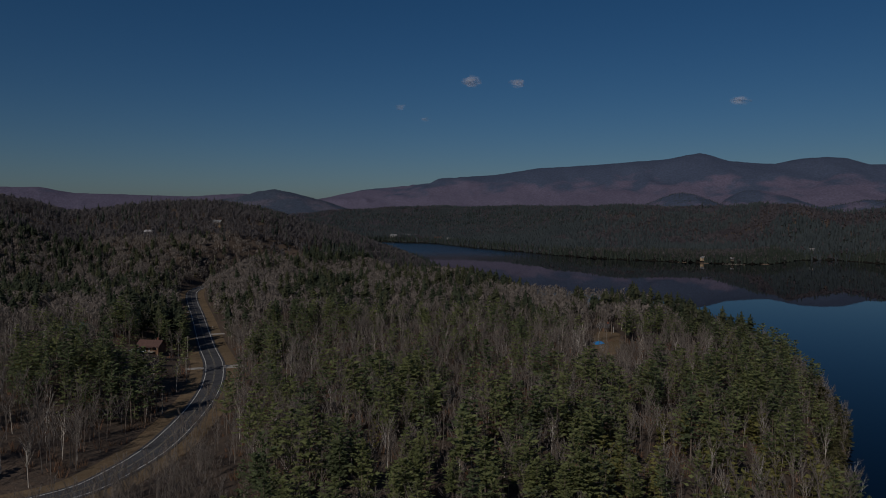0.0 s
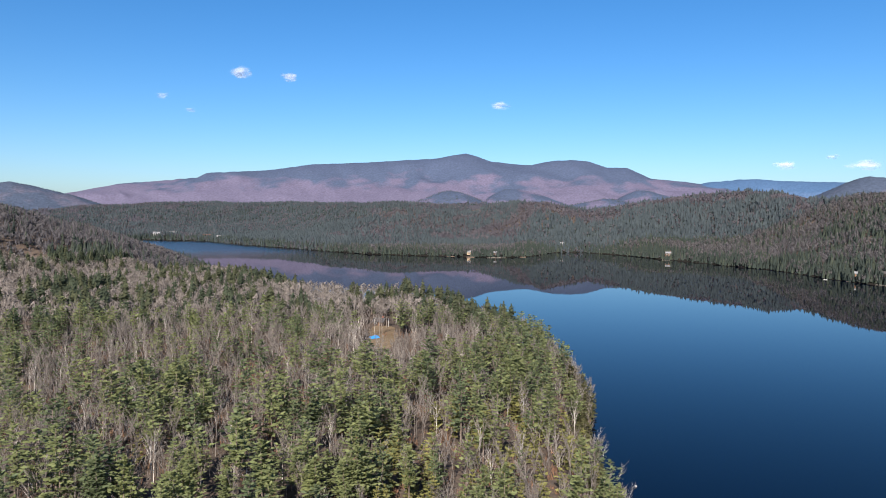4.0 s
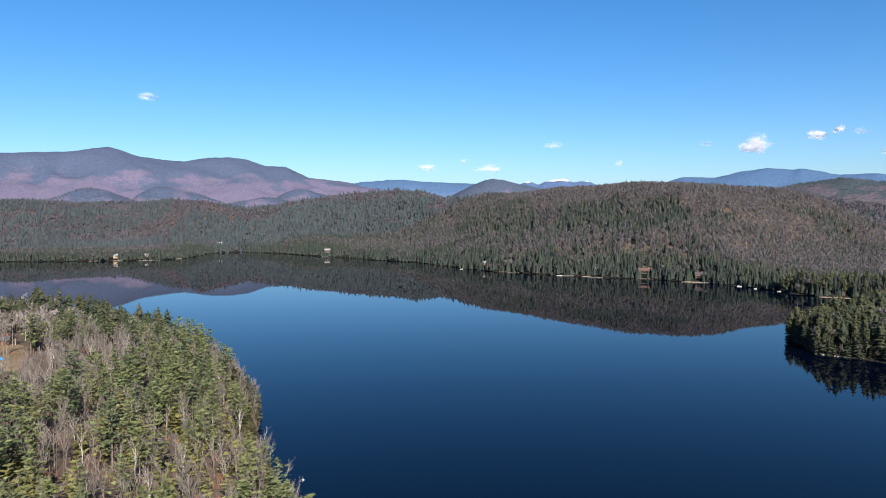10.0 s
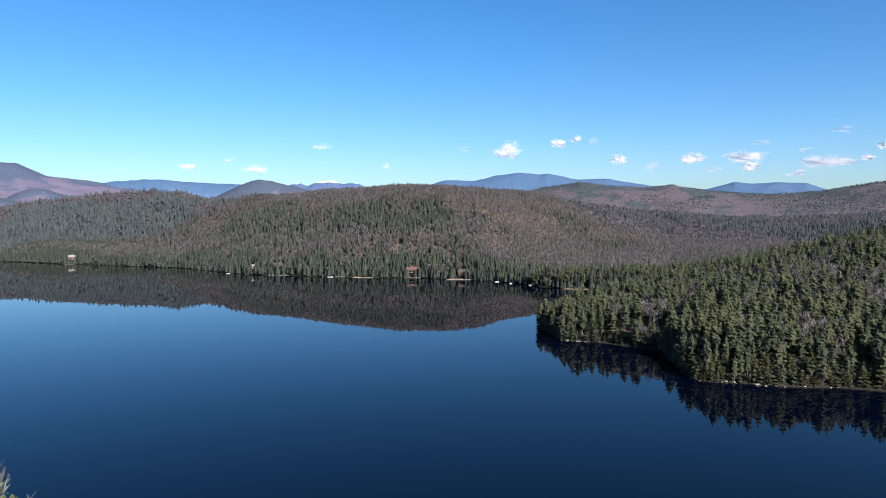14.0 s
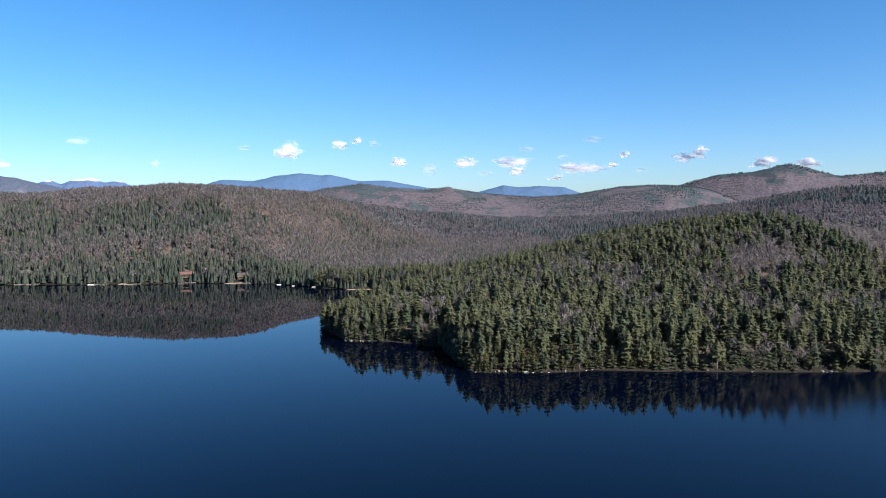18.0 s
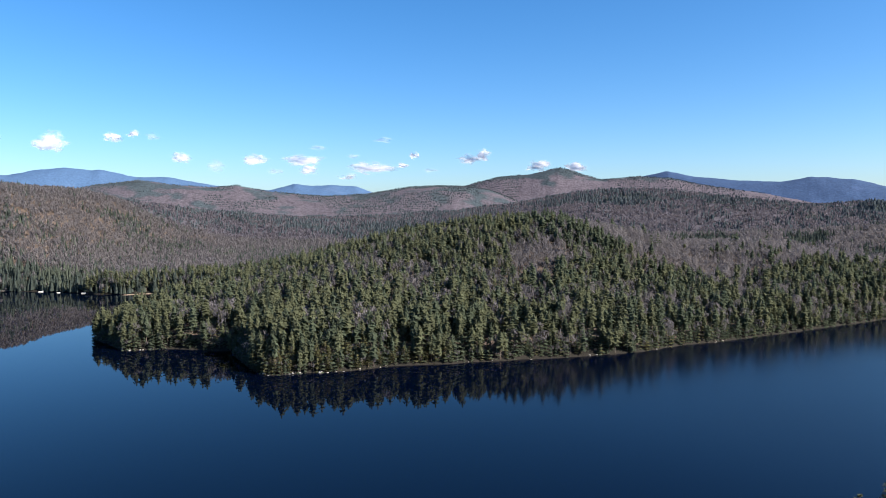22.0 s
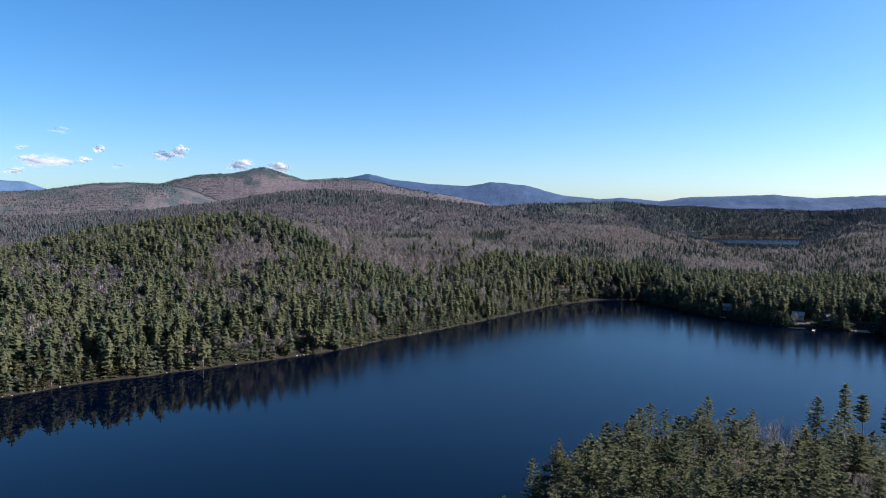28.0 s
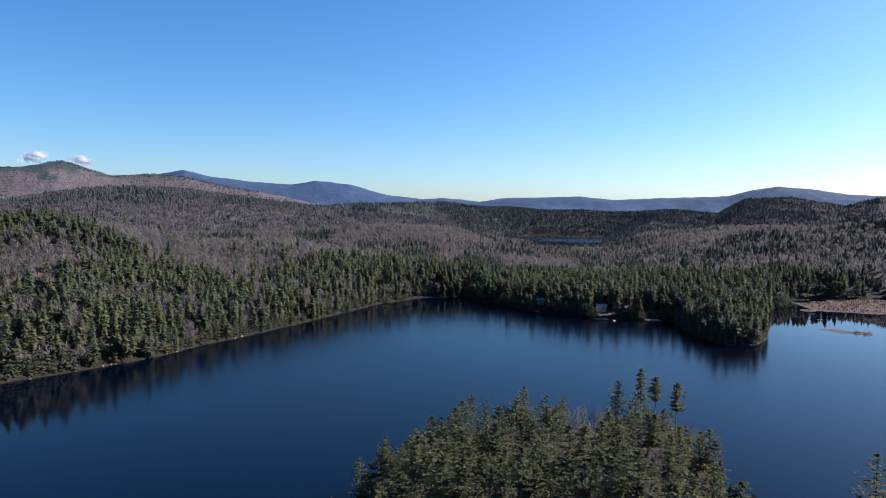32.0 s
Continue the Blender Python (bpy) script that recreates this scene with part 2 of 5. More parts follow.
def road_gap(x, y):
    best = np.full(x.shape, 1e9)
    pts = ROAD_LINE[::4]
    for (ax, ay), (bx, by) in zip(pts[:-1], pts[1:]):
        dx, dy = bx - ax, by - ay
        t = np.clip(((x - ax) * dx + (y - ay) * dy) / (dx * dx + dy * dy), 0, 1)
        best = np.minimum(best, (x - ax - t * dx) ** 2 + (y - ay - t * dy) ** 2)
    return np.sqrt(best)


# hills: bearing, distance and height of the crest; widths of the near and far slope
HILLS = [
    ([(-70, 900, 120), (-50, 950, 110), (-31.8, 1100, 99), (-29.9, 1130, 92), (-27.8, 1150, 77), (-24.9, 1150, 81), (-21, 1150, 89), (-16.9, 1150, 93), (-14.4, 1150, 87), (-11.8, 1150, 70), (-10, 1150, 57), (-6, 1150, 42), (-3.5, 1250, 18), (0, 1300, 0)], 330, 500),
    ([(-60, 500, 30), (-20, 480, 18), (0, 480, 17), (20, 400, 13), (30, 300, 7), (36, 200, 3), (180, 100, 5), (300, 300, 20)], 420, 420),
    ([(-12, 3900, 90), (-4, 3900, 114), (5, 3700, 124), (9, 3000, 112), (14, 2700, 113), (20.5, 2700, 112), (24, 2300, 110), (26, 2050, 110), (29.5, 2100, 90), (34.5, 2100, 113), (37.6, 2130, 132), (41, 2100, 137), (45, 1850, 116), (50, 1650, 114), (54.8, 1560, 130), (59.8, 1530, 136), (64, 1500, 131), (66, 1520, 130), (70.5, 1660, 120), (75, 1900, 104), (81, 2100, 78), (86, 2100, 60), (95, 2100, 40)], 360, 700),
    ([(70, 540, 1), (76, 590, 4), (81.4, 680, 9), (86.4, 720, 24), (92.9, 780, 46), (99.3, 800, 60), (104.3, 800, 65), (106.5, 800, 62), (111, 850, 50), (115.4, 900, 37), (121, 950, 36), (126, 920, 24), (131, 900, 14), (138, 900, 6)], 230, 300),
    ([(92, 1400, 20), (100, 1350, 50), (110, 1300, 46), (117, 1350, 44), (124.4, 1450, 42), (130.2, 1450, 58), (134.6, 1450, 48), (138.8, 1500, 20), (142, 1500, 8)], 330, 400),
    ([(80, 2500, 40), (88.6, 2400, 58), (97.6, 2300, 78), (107.8, 2300, 132), (112.2, 2300, 134), (116.7, 2300, 126), (121, 2300, 98), (125.8, 2300, 76), (130, 2300, 62), (134.6, 2300, 44), (139, 2300, 10)], 480, 600),
    ([(100, 3300, 60), (120, 3300, 90), (132, 3300, 118), (140, 3300, 96), (144, 3300, 90), (148.6, 3300, 84), (152.8, 3300, 94), (155.6, 3300, 80), (157.5, 3300, 140), (160.5, 3300, 148), (164, 3300, 110), (166.4, 3300, 150), (175, 3300, 170)], 500, 500),
    ([(126.4, 2500, 40), (127.4, 2500, 84), (128.4, 2500, 103), (129.4, 2500, 92), (131, 2500, 40)], 160, 260),
    ([(141, 1700, 2), (144.5, 1700, 2), (148.6, 1700, 16), (152.8, 1600, 40), (158.3, 1500, 60), (162.4, 1500, 58), (166.4, 1450, 72), (175, 1400, 100), (190, 1400, 80)], 420, 500),
]


def relief(x, y):
    """Height of the ground before the shore cuts into it."""
    az = np.degrees(np.arctan2(x, y))
    az = np.where(az < -90, az + 360, az)
    r = np.hypot(x, y)
    total = np.zeros(x.shape)
    for crest, near, far in HILLS:
        c = np.array(crest, float)
        rc, zc = np.interp(az, c[:, 0], c[:, 1]), np.interp(az, c[:, 0], c[:, 2], left=0, right=0)
        s = (r - rc) / np.where(r < rc, near * np.maximum(1, rc / 2200) ** 1.3, far)
        total += np.maximum(zc * np.exp(-s * s), 0) ** 5
    z = total ** 0.2 + 5 + 6 * step(r, 1500, 3000)
    z += value_noise(x, y, 140, 3) * np.clip(z * 0.16, 1.0, 9) * step(r, 100, 500)
    rolling = step(r, 1050, 1500) * step(az, 84, 92) * (1 - step(r, 3000, 3300))
    z += value_noise(x + 300, y, 430, 2) * 22 * rolling * np.clip(z / 40, 0, 1)
    return z


def ground_z(x, y):
    z = relief(x, y)
    d = np.minimum(side(x, y, LAKE), side(x, y, POND))
    d = d + value_noise(x, y, 28, 2) * np.clip(np.hypot(x, y) / 140, 1.5, 9)
    z = np.where(d > 0, np.minimum(np.maximum(z, 1.5), 0.2 + np.where(np.hypot(x, y) < 900, 0.7, 0.36) * d), np.maximum(-9.0, 0.35 * d))
    g = road_gap(x, y)
    k = step(g, 9, 45)
    return np.where(d > 0, ROAD_Z * (1 - k) + z * k, z)


# stands of one kind of wood: bearing, distance, half widths in degrees and metres, share of conifers, share of dark ones among them
POINT_STANDS = [(-11.5, 365, 3.8, 70, 0.57, 0.6), (-3.6, 275, 3.0, 22, 0.62, 0.5), (-3.2, 228, 3.6, 24, 0.62, 0.3), (5.6, 224, 2.4, 24, 0.57, 0.3), (3.0, 176, 9.0, 14, 0.47, 0.1), (-12.5, 205, 4.5, 22, 0.36, 0.1), (11.0, 226, 2.0, 16, 0.53, 0.2), (17.5, 284, 2.2, 16, 0.53, 0.3), (21.2, 245, 2.0, 16, 0.44, 0.1)]
POINT_STANDS += [(14, 325, 5, 26, 0.05, 0.3), (-7.5, 308, 3.0, 22, 0.10, 0.5), (1.5, 320, 4.5, 30, 0.08, 0.5), (16.5, 190, 5.0, 24, 0.08, 0.1)]
ROAD_STANDS = [(-9.0, 905, 3.2, 70, 0.9, 0.8), (-9.0, 610, 3.0, 60, 0.6, 0.6), (-4.0, 480, 8.0, 70, 0.42, 0.5), (-21.5, 470, 4.0, 80, 0.6, 0.8), (-29, 600, 5.0, 70, 0.45, 0.9), (-18, 950, 8.0, 120, 0.03, 0.5), (-13, 740, 6.0, 70, 0.06, 0.5), (3.5, 650, 4.5, 60, 0.5, 0.4), (-30, 830, 5, 90, 0.35, 0.9), (-27, 320, 5, 60, 0.45, 0.7)]
LAKE_STANDS = [(2, 3000, 14, 900, 0.62, 0.6), (-1, 2400, 4, 110, 0.25, 0.6), (21, 2000, 4.2, 150, 0.05, 0.5), (19.5, 1790, 2.6, 90, 0.75, 0.6), (27, 1780, 3.4, 110, 0.75, 0.3), (31, 2000, 4.5, 140, 0.06, 0.5), (37, 1800, 6.5, 170, 0.72, 0.7), (40, 2150, 8, 170, 0.06, 0.5), (43, 1500, 4.5, 110, 0.30, 0.5), (15, 1560, 5, 110, 0.35, 0.3)]
LAKE_STANDS += [(57, 1250, 7.5, 110, 0.62, 0.85), (55, 1090, 7, 60, 0.35, 0.6), (52.6, 1085, 2.2, 50, 0.9, 0.7), (63, 1090, 5, 90, 0.16, 0.5), (71, 960, 3.5, 80, 0.50, 0.1), (73, 1250, 8, 190, 0.10, 0.5), (48, 1400, 4.5, 130, 0.55, 0.7)]
BAY_STANDS = [(86, 640, 17, 150, 0.56, 0.3), (97.5, 760, 7.5, 110, 0.62, 0.25), (107.5, 745, 4.5, 75, 0.38, 0.95), (116, 900, 9, 205, 0.05, 0.9), (124, 1130, 9, 240, 0.05, 0.9), (117.2, 1235, 2.4, 75, 0.95, 0.95), (124.3, 1320, 1.6, 80, 0.95, 0.9), (131, 1110, 3.6, 110, 0.7, 0.9), (133.5, 1400, 4.5, 130, 0.05, 0.8), (138.3, 960, 2.8, 180, 0.85, 0.9), (142.5, 1130, 3.6, 130, 0.10, 0.9), (141.2, 1280, 1.2, 60, 0.9, 0.9), (150.5, 1120, 5.5, 200, 0.62, 0.5), (157, 1480, 5.5, 160, 0.15, 0.7), (158.5, 1280, 3, 90, 0.8, 0.9)]
BAY_STANDS += [(110.5, 2130, 6.5, 110, 0.55, 0.4), (119.5, 2140, 3.6, 110, 0.6, 0.5), (108.5, 1850, 8, 150, 0.08, 0.8), (128.6, 2450, 1.8, 160, 0.9, 0.8), (145, 3050, 16, 420, 0.85, 0.8), (92.5, 1900, 7, 160, 0.62, 0.4), (85, 1650, 7, 150, 0.08, 0.6), (84, 2050, 6, 120, 0.35, 0.8)]


def stand_share(x, y, z, d):
    """Share of conifers at each place, and of dark ones among them, from the stand it belongs to."""
    az = np.degrees(np.arctan2(x, y))
    az = np.where(az < -90, az + 360, az)
    r = np.hypot(x, y)
    p, dark = np.full(x.shape, 0.30), np.where(r > 900, 0.75, 0.35)
    p = np.where((az < -2) & (r > 620), 0.12, p)
    p = np.where((az < 40) & (r < 700), 0.14, p)
    p = np.where((az > 24) & (az < 80) & (z > 92), 0.07, p)
    p = np.where((az > 69) & (az < 140) & (r < 900), np.where(d < 150, 0.52, 0.22), p)
    p = np.where((az > 88) & (az < 141) & (r > 950) & (r < 1800), 0.12, p)
    p = np.where((az > 80) & (az < 141) & (r > 1800), 0.24, p)
    p = np.where((az > 136) & (r >= 950), 0.50, p)
    fray = 0.55 * value_noise(x + 90, y, 60, 3) + 0.35 * value_noise(x, y + 70, 260, 2)
    for a, rr, da, dr, share, dim in POINT_STANDS + ROAD_STANDS + LAKE_STANDS + BAY_STANDS:
        inside = ((az - a) / da) ** 2 + ((r - rr) / dr) ** 2 + fray < 1
        p, dark = np.where(inside, share, p), np.where(inside, dim, dark)
    p = np.where((az > 10) & (az < 34) & (r > 250) & (r < 700) & (d < 50), 0.52, p)
    p = np.where((az > 20) & (az < 80) & (r > 820) & (d < 60), np.maximum(p, 0.72), p)
    p = np.where((az > 69) & (az < 136) & (r < 900) & (d < 40), np.maximum(p, 0.85), p)
    p = np.where((az > 136) & (r < 950), 0.9, p)
    p = np.where((az > 120) & (r < 320), 0.92, p)
    p = np.where((az > 12) & (az < 36) & (r < 250) & (d < 75), 0.42, p)
    p = np.where((az > 144.3) & (az < 147.8) & (r < 320) & (r > 205), 0.10, p)
    p = np.clip(p + value_noise(x, y, 55, 3) * 1.3 * np.sqrt(p * (1 - p)), 0, 1)
    return p, dark, az, r


# ---- ground and water ----
def build_ground():
    az = np.concatenate([np.arange(-36, 170, 0.36), np.arange(170, 324, 4.0)])
    r = np.concatenate([[0.0, 20.0], np.geomspace(40, 4900, 195)])
    A, R = np.meshgrid(az, r, indexing="ij")
    x, y = polar(A, R)
    z = ground_z(x, y)
    tris = grid_tris(len(az), len(r), True)
    tri_r, tri_az = R.reshape(-1)[tris].min(1), A.reshape(-1)[tris].min(1)
    far = (tri_r > 2450) | ((tri_az > 46) & (tri_r > 1650))
    mx, my, mz = (a.reshape(-1)[tris].mean(1) for a in (x, y, z))
    # Far ground is painted as canopy where conifers make up most of the stand.
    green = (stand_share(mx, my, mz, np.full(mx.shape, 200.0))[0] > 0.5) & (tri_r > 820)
    # Slot 2 paints the low shore dark, as wet and shaded under the trees.
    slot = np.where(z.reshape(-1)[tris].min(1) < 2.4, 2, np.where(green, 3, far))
    ob = new("ground", raw_mesh("ground", np.stack([x, y, z], -1).reshape(-1, 3), tris, [LITTER, WOODS, DARK_SHORE, STAND_GROUND], slot, True))
    tagged(ob, "rolling forest floor of brown leaf litter round the lake", "ground", kind="structure")


build_ground()
_a, _r = np.meshgrid(np.arange(0, 360, 6.0), np.array([0.5, 300, 900, 1800, 3200]), indexing="ij")
_x, _y = polar(_a, _r)
lake = new("water", raw_mesh("water", np.stack([_x, _y, 0 * _x + WATER_Z], -1).reshape(-1, 3), grid_tris(60, 5, True), [WATER]))
tagged(lake, "still dark blue lake water mirroring the wooded shore", "lake", kind="structure")


# ---- mountains ----
RANGES = []

def mountain(crest, near, far, mat, label, rough=30, seed=0, base=-30, blunt=0.05):
    """A range with its crest line at the bearings, distances and heights given."""
    c = np.array(crest, float)
    az = np.arange(c[0, 0], c[-1, 0] + 0.01, 0.15)
    s = np.linspace(-1.7, 0.9, 56)
    A, S = np.meshgrid(az, s, indexing="ij")
    rc, zc = np.interp(A, c[:, 0], c[:, 1]), np.interp(A, c[:, 0], c[:, 2])
    rc, zc = (np.mean([np.interp(np.clip(A + k, c[0, 0], c[-1, 0]), c[:, 0], col) for k in np.linspace(-blunt, blunt, 7)], 0) for col in (c[:, 1], c[:, 2]))
    R = rc + np.where(S < 0, S * near, S * far)
    R = np.minimum(R, 4960)
    x, y = polar(A, R)
    off = 1 - np.exp(-(S * 2.2) ** 2)
    wide = np.mean([np.interp(np.clip(A + k, c[0, 0], c[-1, 0]), c[:, 0], c[:, 2]) for k in np.linspace(-3.5, 3.5, 9)], 0)
    zc = zc + (np.minimum(wide, zc + 25) - zc) * np.clip(off * 1.2, 0, 1)
    z = zc * np.exp(-S * S * 1.1) + off * rough * np.exp(-S * S) * (value_noise(x + seed, y, 420, 6) - 1.1 * np.abs(value_noise(x - seed, y, 260, 3))) + value_noise(x + seed, y, 40, 2) * 3.2
    ends = step(A, c[0, 0], c[0, 0] + 1) * (1 - step(A, c[-1, 0] - 1, c[-1, 0]))
    z = base + (z - base) * (0.15 + 0.85 * ends)
    ob = new("mountain", raw_mesh("mountain", np.stack([x, y, z], -1).reshape(-1, 3), grid_tris(len(az), len(s)), [mat], None, True))
    RANGES.append((az, s, x, y, z, seed, mat))
    return tagged(ob, label, "mountain", group="mountains round the lake", kind="structure")


def crest(r, *pairs):
    return [(a, r, EYE_Z + e * r) for a, e in pairs]


def slope_material(name, low, high, lo, hi, green, relief_strength=0.8, patch=3.6, mottle=0.15, size=0.0062):
    """Bare hardwood slopes with conifers towards the summits and in patches."""
    m = bpy.data.materials.new(name)
    m.use_nodes = True
    nt = m.node_tree
    b = nt.nodes["Principled BSDF"]
    b.inputs["Roughness"].default_value = 0.95
    b.inputs["Specular IOR Level"].default_value = 0.1
    geo = nt.nodes.new("ShaderNodeNewGeometry")
    sep = nt.nodes.new("ShaderNodeSeparateXYZ")
    nt.links.new(geo.outputs["Position"], sep.inputs[0])
    mr = nt.nodes.new("ShaderNodeMapRange")
    mr.inputs[1].default_value, mr.inputs[2].default_value = lo, hi
    mr.clamp = False
    nt.links.new(sep.outputs[2], mr.inputs[0])
    n = nt.nodes.new("ShaderNodeTexNoise")
    n.inputs["Scale"].default_value, n.inputs["Detail"].default_value = size, 9
    nt.links.new(geo.outputs["Position"], n.inputs["Vector"])
    ad = nt.nodes.new("ShaderNodeMath")
    ad.operation = "MULTIPLY_ADD"
    ad.inputs[1].default_value, ad.inputs[2].default_value = patch, green - patch / 2
    nt.links.new(n.outputs[0], ad.inputs[0])
    sm = nt.nodes.new("ShaderNodeMath")
    nt.links.new(ad.outputs[0], sm.inputs[0])
    nt.links.new(mr.outputs[0], sm.inputs[1])
    cl = nt.nodes.new("ShaderNodeMapRange")
    cl.inputs[1].default_value, cl.inputs[2].default_value = 0.25, 0.8
    nt.links.new(sm.outputs[0], cl.inputs[0])
    f = nt.nodes.new("ShaderNodeTexNoise")
    f.inputs["Scale"].default_value, f.inputs["Detail"].default_value = 0.085, 6
    nt.links.new(geo.outputs["Position"], f.inputs["Vector"])
    x = nt.nodes.new("ShaderNodeMix")
    x.data_type = "RGBA"
    x.inputs[6].default_value, x.inputs[7].default_value = (*low, 1), (*high, 1)
    nt.links.new(cl.outputs[0], x.inputs[0])
    hs = nt.nodes.new("ShaderNodeHueSaturation")
    fm = nt.nodes.new("ShaderNodeMapRange")
    fm.inputs[1].default_value, fm.inputs[2].default_value = 0.3, 0.7
    fm.inputs[3].default_value, fm.inputs[4].default_value = 1 - mottle, 1 + mottle
    nt.links.new(f.outputs[0], fm.inputs[0])
    nt.links.new(fm.outputs[0], hs.inputs["Value"])
    nt.links.new(x.outputs[2], hs.inputs["Color"])
    nt.links.new(hs.outputs[0], b.inputs["Base Color"])
    bp = nt.nodes.new("ShaderNodeBump")
    bp.inputs["Strength"].default_value, bp.inputs["Distance"].default_value = relief_strength, 8
    nt.links.new(f.outputs[0], bp.inputs["Height"])
    nt.links.new(bp.outputs[0], b.inputs["Normal"])
    return m


# The long mountain has distance haze painted in as purple and blue.
SLOPE_B = slope_material("hazed_hardwood_mountain", (0.100, 0.090, 0.136), (0.054, 0.070, 0.114), 235, 340, 0.2, 0.5, 3.6, 0.2)
SLOPE_D = slope_material("wooded_hill", (0.070, 0.061, 0.072), (0.036, 0.047, 0.054), 150, 270, 0.35, 0.6, 6.0, 0.34, 0.009)
SLOPE_E = slope_material("capped_hill", (0.072, 0.062, 0.074), (0.030, 0.041, 0.048), 235, 300, 0.2, 0.6, 5.0, 0.32, 0.008)
# Haze is painted blue into this hill, the ridges and peaks; snow stays white.
SLOPE_C = slope_material("hazed_dark_hill", (0.088, 0.086, 0.118), (0.050, 0.064, 0.096), 120, 240, 0.45, 0.5, 5.0, 0.24)
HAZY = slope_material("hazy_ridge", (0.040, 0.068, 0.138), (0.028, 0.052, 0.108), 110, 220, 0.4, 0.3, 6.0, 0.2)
BLUE = slope_material("haze_blue_distance", (0.066, 0.108, 0.190), (0.048, 0.090, 0.166), 150, 280, 0.5, 0.2)
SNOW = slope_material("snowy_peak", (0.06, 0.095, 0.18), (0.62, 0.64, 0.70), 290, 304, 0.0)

mountain(crest(4800, (-12, 0.012), (-9.4, 0.0235), (-6.5, 0.0347), (-1.1, 0.0448), (-0.4, 0.0512), (4.3, 0.0569), (7.5, 0.0653), (11.9, 0.0694), (17.4, 0.0756), (18.8, 0.0805), (19.7, 0.0828), (20.6, 0.079), (21.8, 0.0715), (23.2, 0.0683), (24.9, 0.0670), (26.8, 0.0728), (28.4, 0.0734), (29.5, 0.0712), (30.8, 0.0632), (32.4, 0.0624), (34.2, 0.0474), (36.7, 0.0433), (38, 0.0393), (41, 0.031), (45.2, 0.022), (48, 0.005)), 900, 400, SLOPE_B, "long mountain with bare slopes tinted purple-grey by haze and a dark conifer crest", 75)
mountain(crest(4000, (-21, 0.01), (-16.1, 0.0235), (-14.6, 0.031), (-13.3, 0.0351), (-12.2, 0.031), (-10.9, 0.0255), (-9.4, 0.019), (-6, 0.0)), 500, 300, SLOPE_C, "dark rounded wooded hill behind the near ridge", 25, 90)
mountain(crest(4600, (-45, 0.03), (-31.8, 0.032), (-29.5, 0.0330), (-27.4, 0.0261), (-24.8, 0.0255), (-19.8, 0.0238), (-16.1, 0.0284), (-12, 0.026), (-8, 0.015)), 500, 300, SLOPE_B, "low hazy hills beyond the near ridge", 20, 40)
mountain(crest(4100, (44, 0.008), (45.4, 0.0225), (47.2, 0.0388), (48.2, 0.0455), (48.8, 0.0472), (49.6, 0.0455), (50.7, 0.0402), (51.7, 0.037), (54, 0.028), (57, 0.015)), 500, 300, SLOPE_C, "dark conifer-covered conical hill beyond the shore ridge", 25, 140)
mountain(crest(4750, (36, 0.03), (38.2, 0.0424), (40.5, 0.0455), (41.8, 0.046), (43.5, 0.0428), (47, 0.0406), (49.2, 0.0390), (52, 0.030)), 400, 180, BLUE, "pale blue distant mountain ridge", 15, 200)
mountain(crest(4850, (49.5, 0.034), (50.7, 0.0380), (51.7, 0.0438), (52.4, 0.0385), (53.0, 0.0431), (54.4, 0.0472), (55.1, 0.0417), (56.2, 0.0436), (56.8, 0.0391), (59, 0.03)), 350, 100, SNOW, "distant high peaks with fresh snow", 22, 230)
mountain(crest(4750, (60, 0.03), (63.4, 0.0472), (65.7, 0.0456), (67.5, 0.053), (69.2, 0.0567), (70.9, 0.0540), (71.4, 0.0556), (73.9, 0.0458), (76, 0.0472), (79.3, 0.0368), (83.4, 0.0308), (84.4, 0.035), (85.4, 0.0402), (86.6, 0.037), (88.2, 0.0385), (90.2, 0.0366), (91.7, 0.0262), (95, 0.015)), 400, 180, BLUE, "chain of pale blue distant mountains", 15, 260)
mountain(crest(3300, (66, 0.012), (69.4, 0.0262), (70.5, 0.033), (74, 0.0418), (77, 0.036), (78.9, 0.0338), (81, 0.0366), (83.3, 0.028), (87.7, 0.0222), (91.3, 0.0257), (94.4, 0.0352), (97, 0.0366), (99, 0.036), (101, 0.030), (104, 0.01)), 600, 400, SLOPE_D, "bare hardwood hills with dark conifer tops", 25, 300)
mountain(crest(3700, (94, 0.01), (96.6, 0.0251), (99.6, 0.0399), (101.5, 0.0486), (104, 0.0524), (105.4, 0.058), (106.4, 0.0611), (107.3, 0.057), (108.2, 0.0511), (109.6, 0.0436), (111, 0.0455), (112.4, 0.0475), (114.7, 0.0448), (117, 0.0355), (121.5, 0.0228), (126, 0.005)), 600, 400, SLOPE_E, "wooded hill with a dark conifer cap on its summit", 25, 350)
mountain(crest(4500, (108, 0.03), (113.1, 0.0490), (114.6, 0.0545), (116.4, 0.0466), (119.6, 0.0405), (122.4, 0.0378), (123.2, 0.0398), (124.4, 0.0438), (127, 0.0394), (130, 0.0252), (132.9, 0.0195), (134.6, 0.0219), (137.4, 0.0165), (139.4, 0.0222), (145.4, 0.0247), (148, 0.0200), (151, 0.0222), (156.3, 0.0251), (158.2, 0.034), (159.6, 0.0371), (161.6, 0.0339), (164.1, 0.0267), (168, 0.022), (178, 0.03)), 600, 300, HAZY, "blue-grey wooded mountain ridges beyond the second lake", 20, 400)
# Knolls share the long mountain's painted haze tint.
KNOLL = slope_material("hazed_conifer_knoll", (0.100, 0.090, 0.136), (0.054, 0.070, 0.112), 70, 230, 0.2, 0.6, 7.0, 0.22, 0.006)
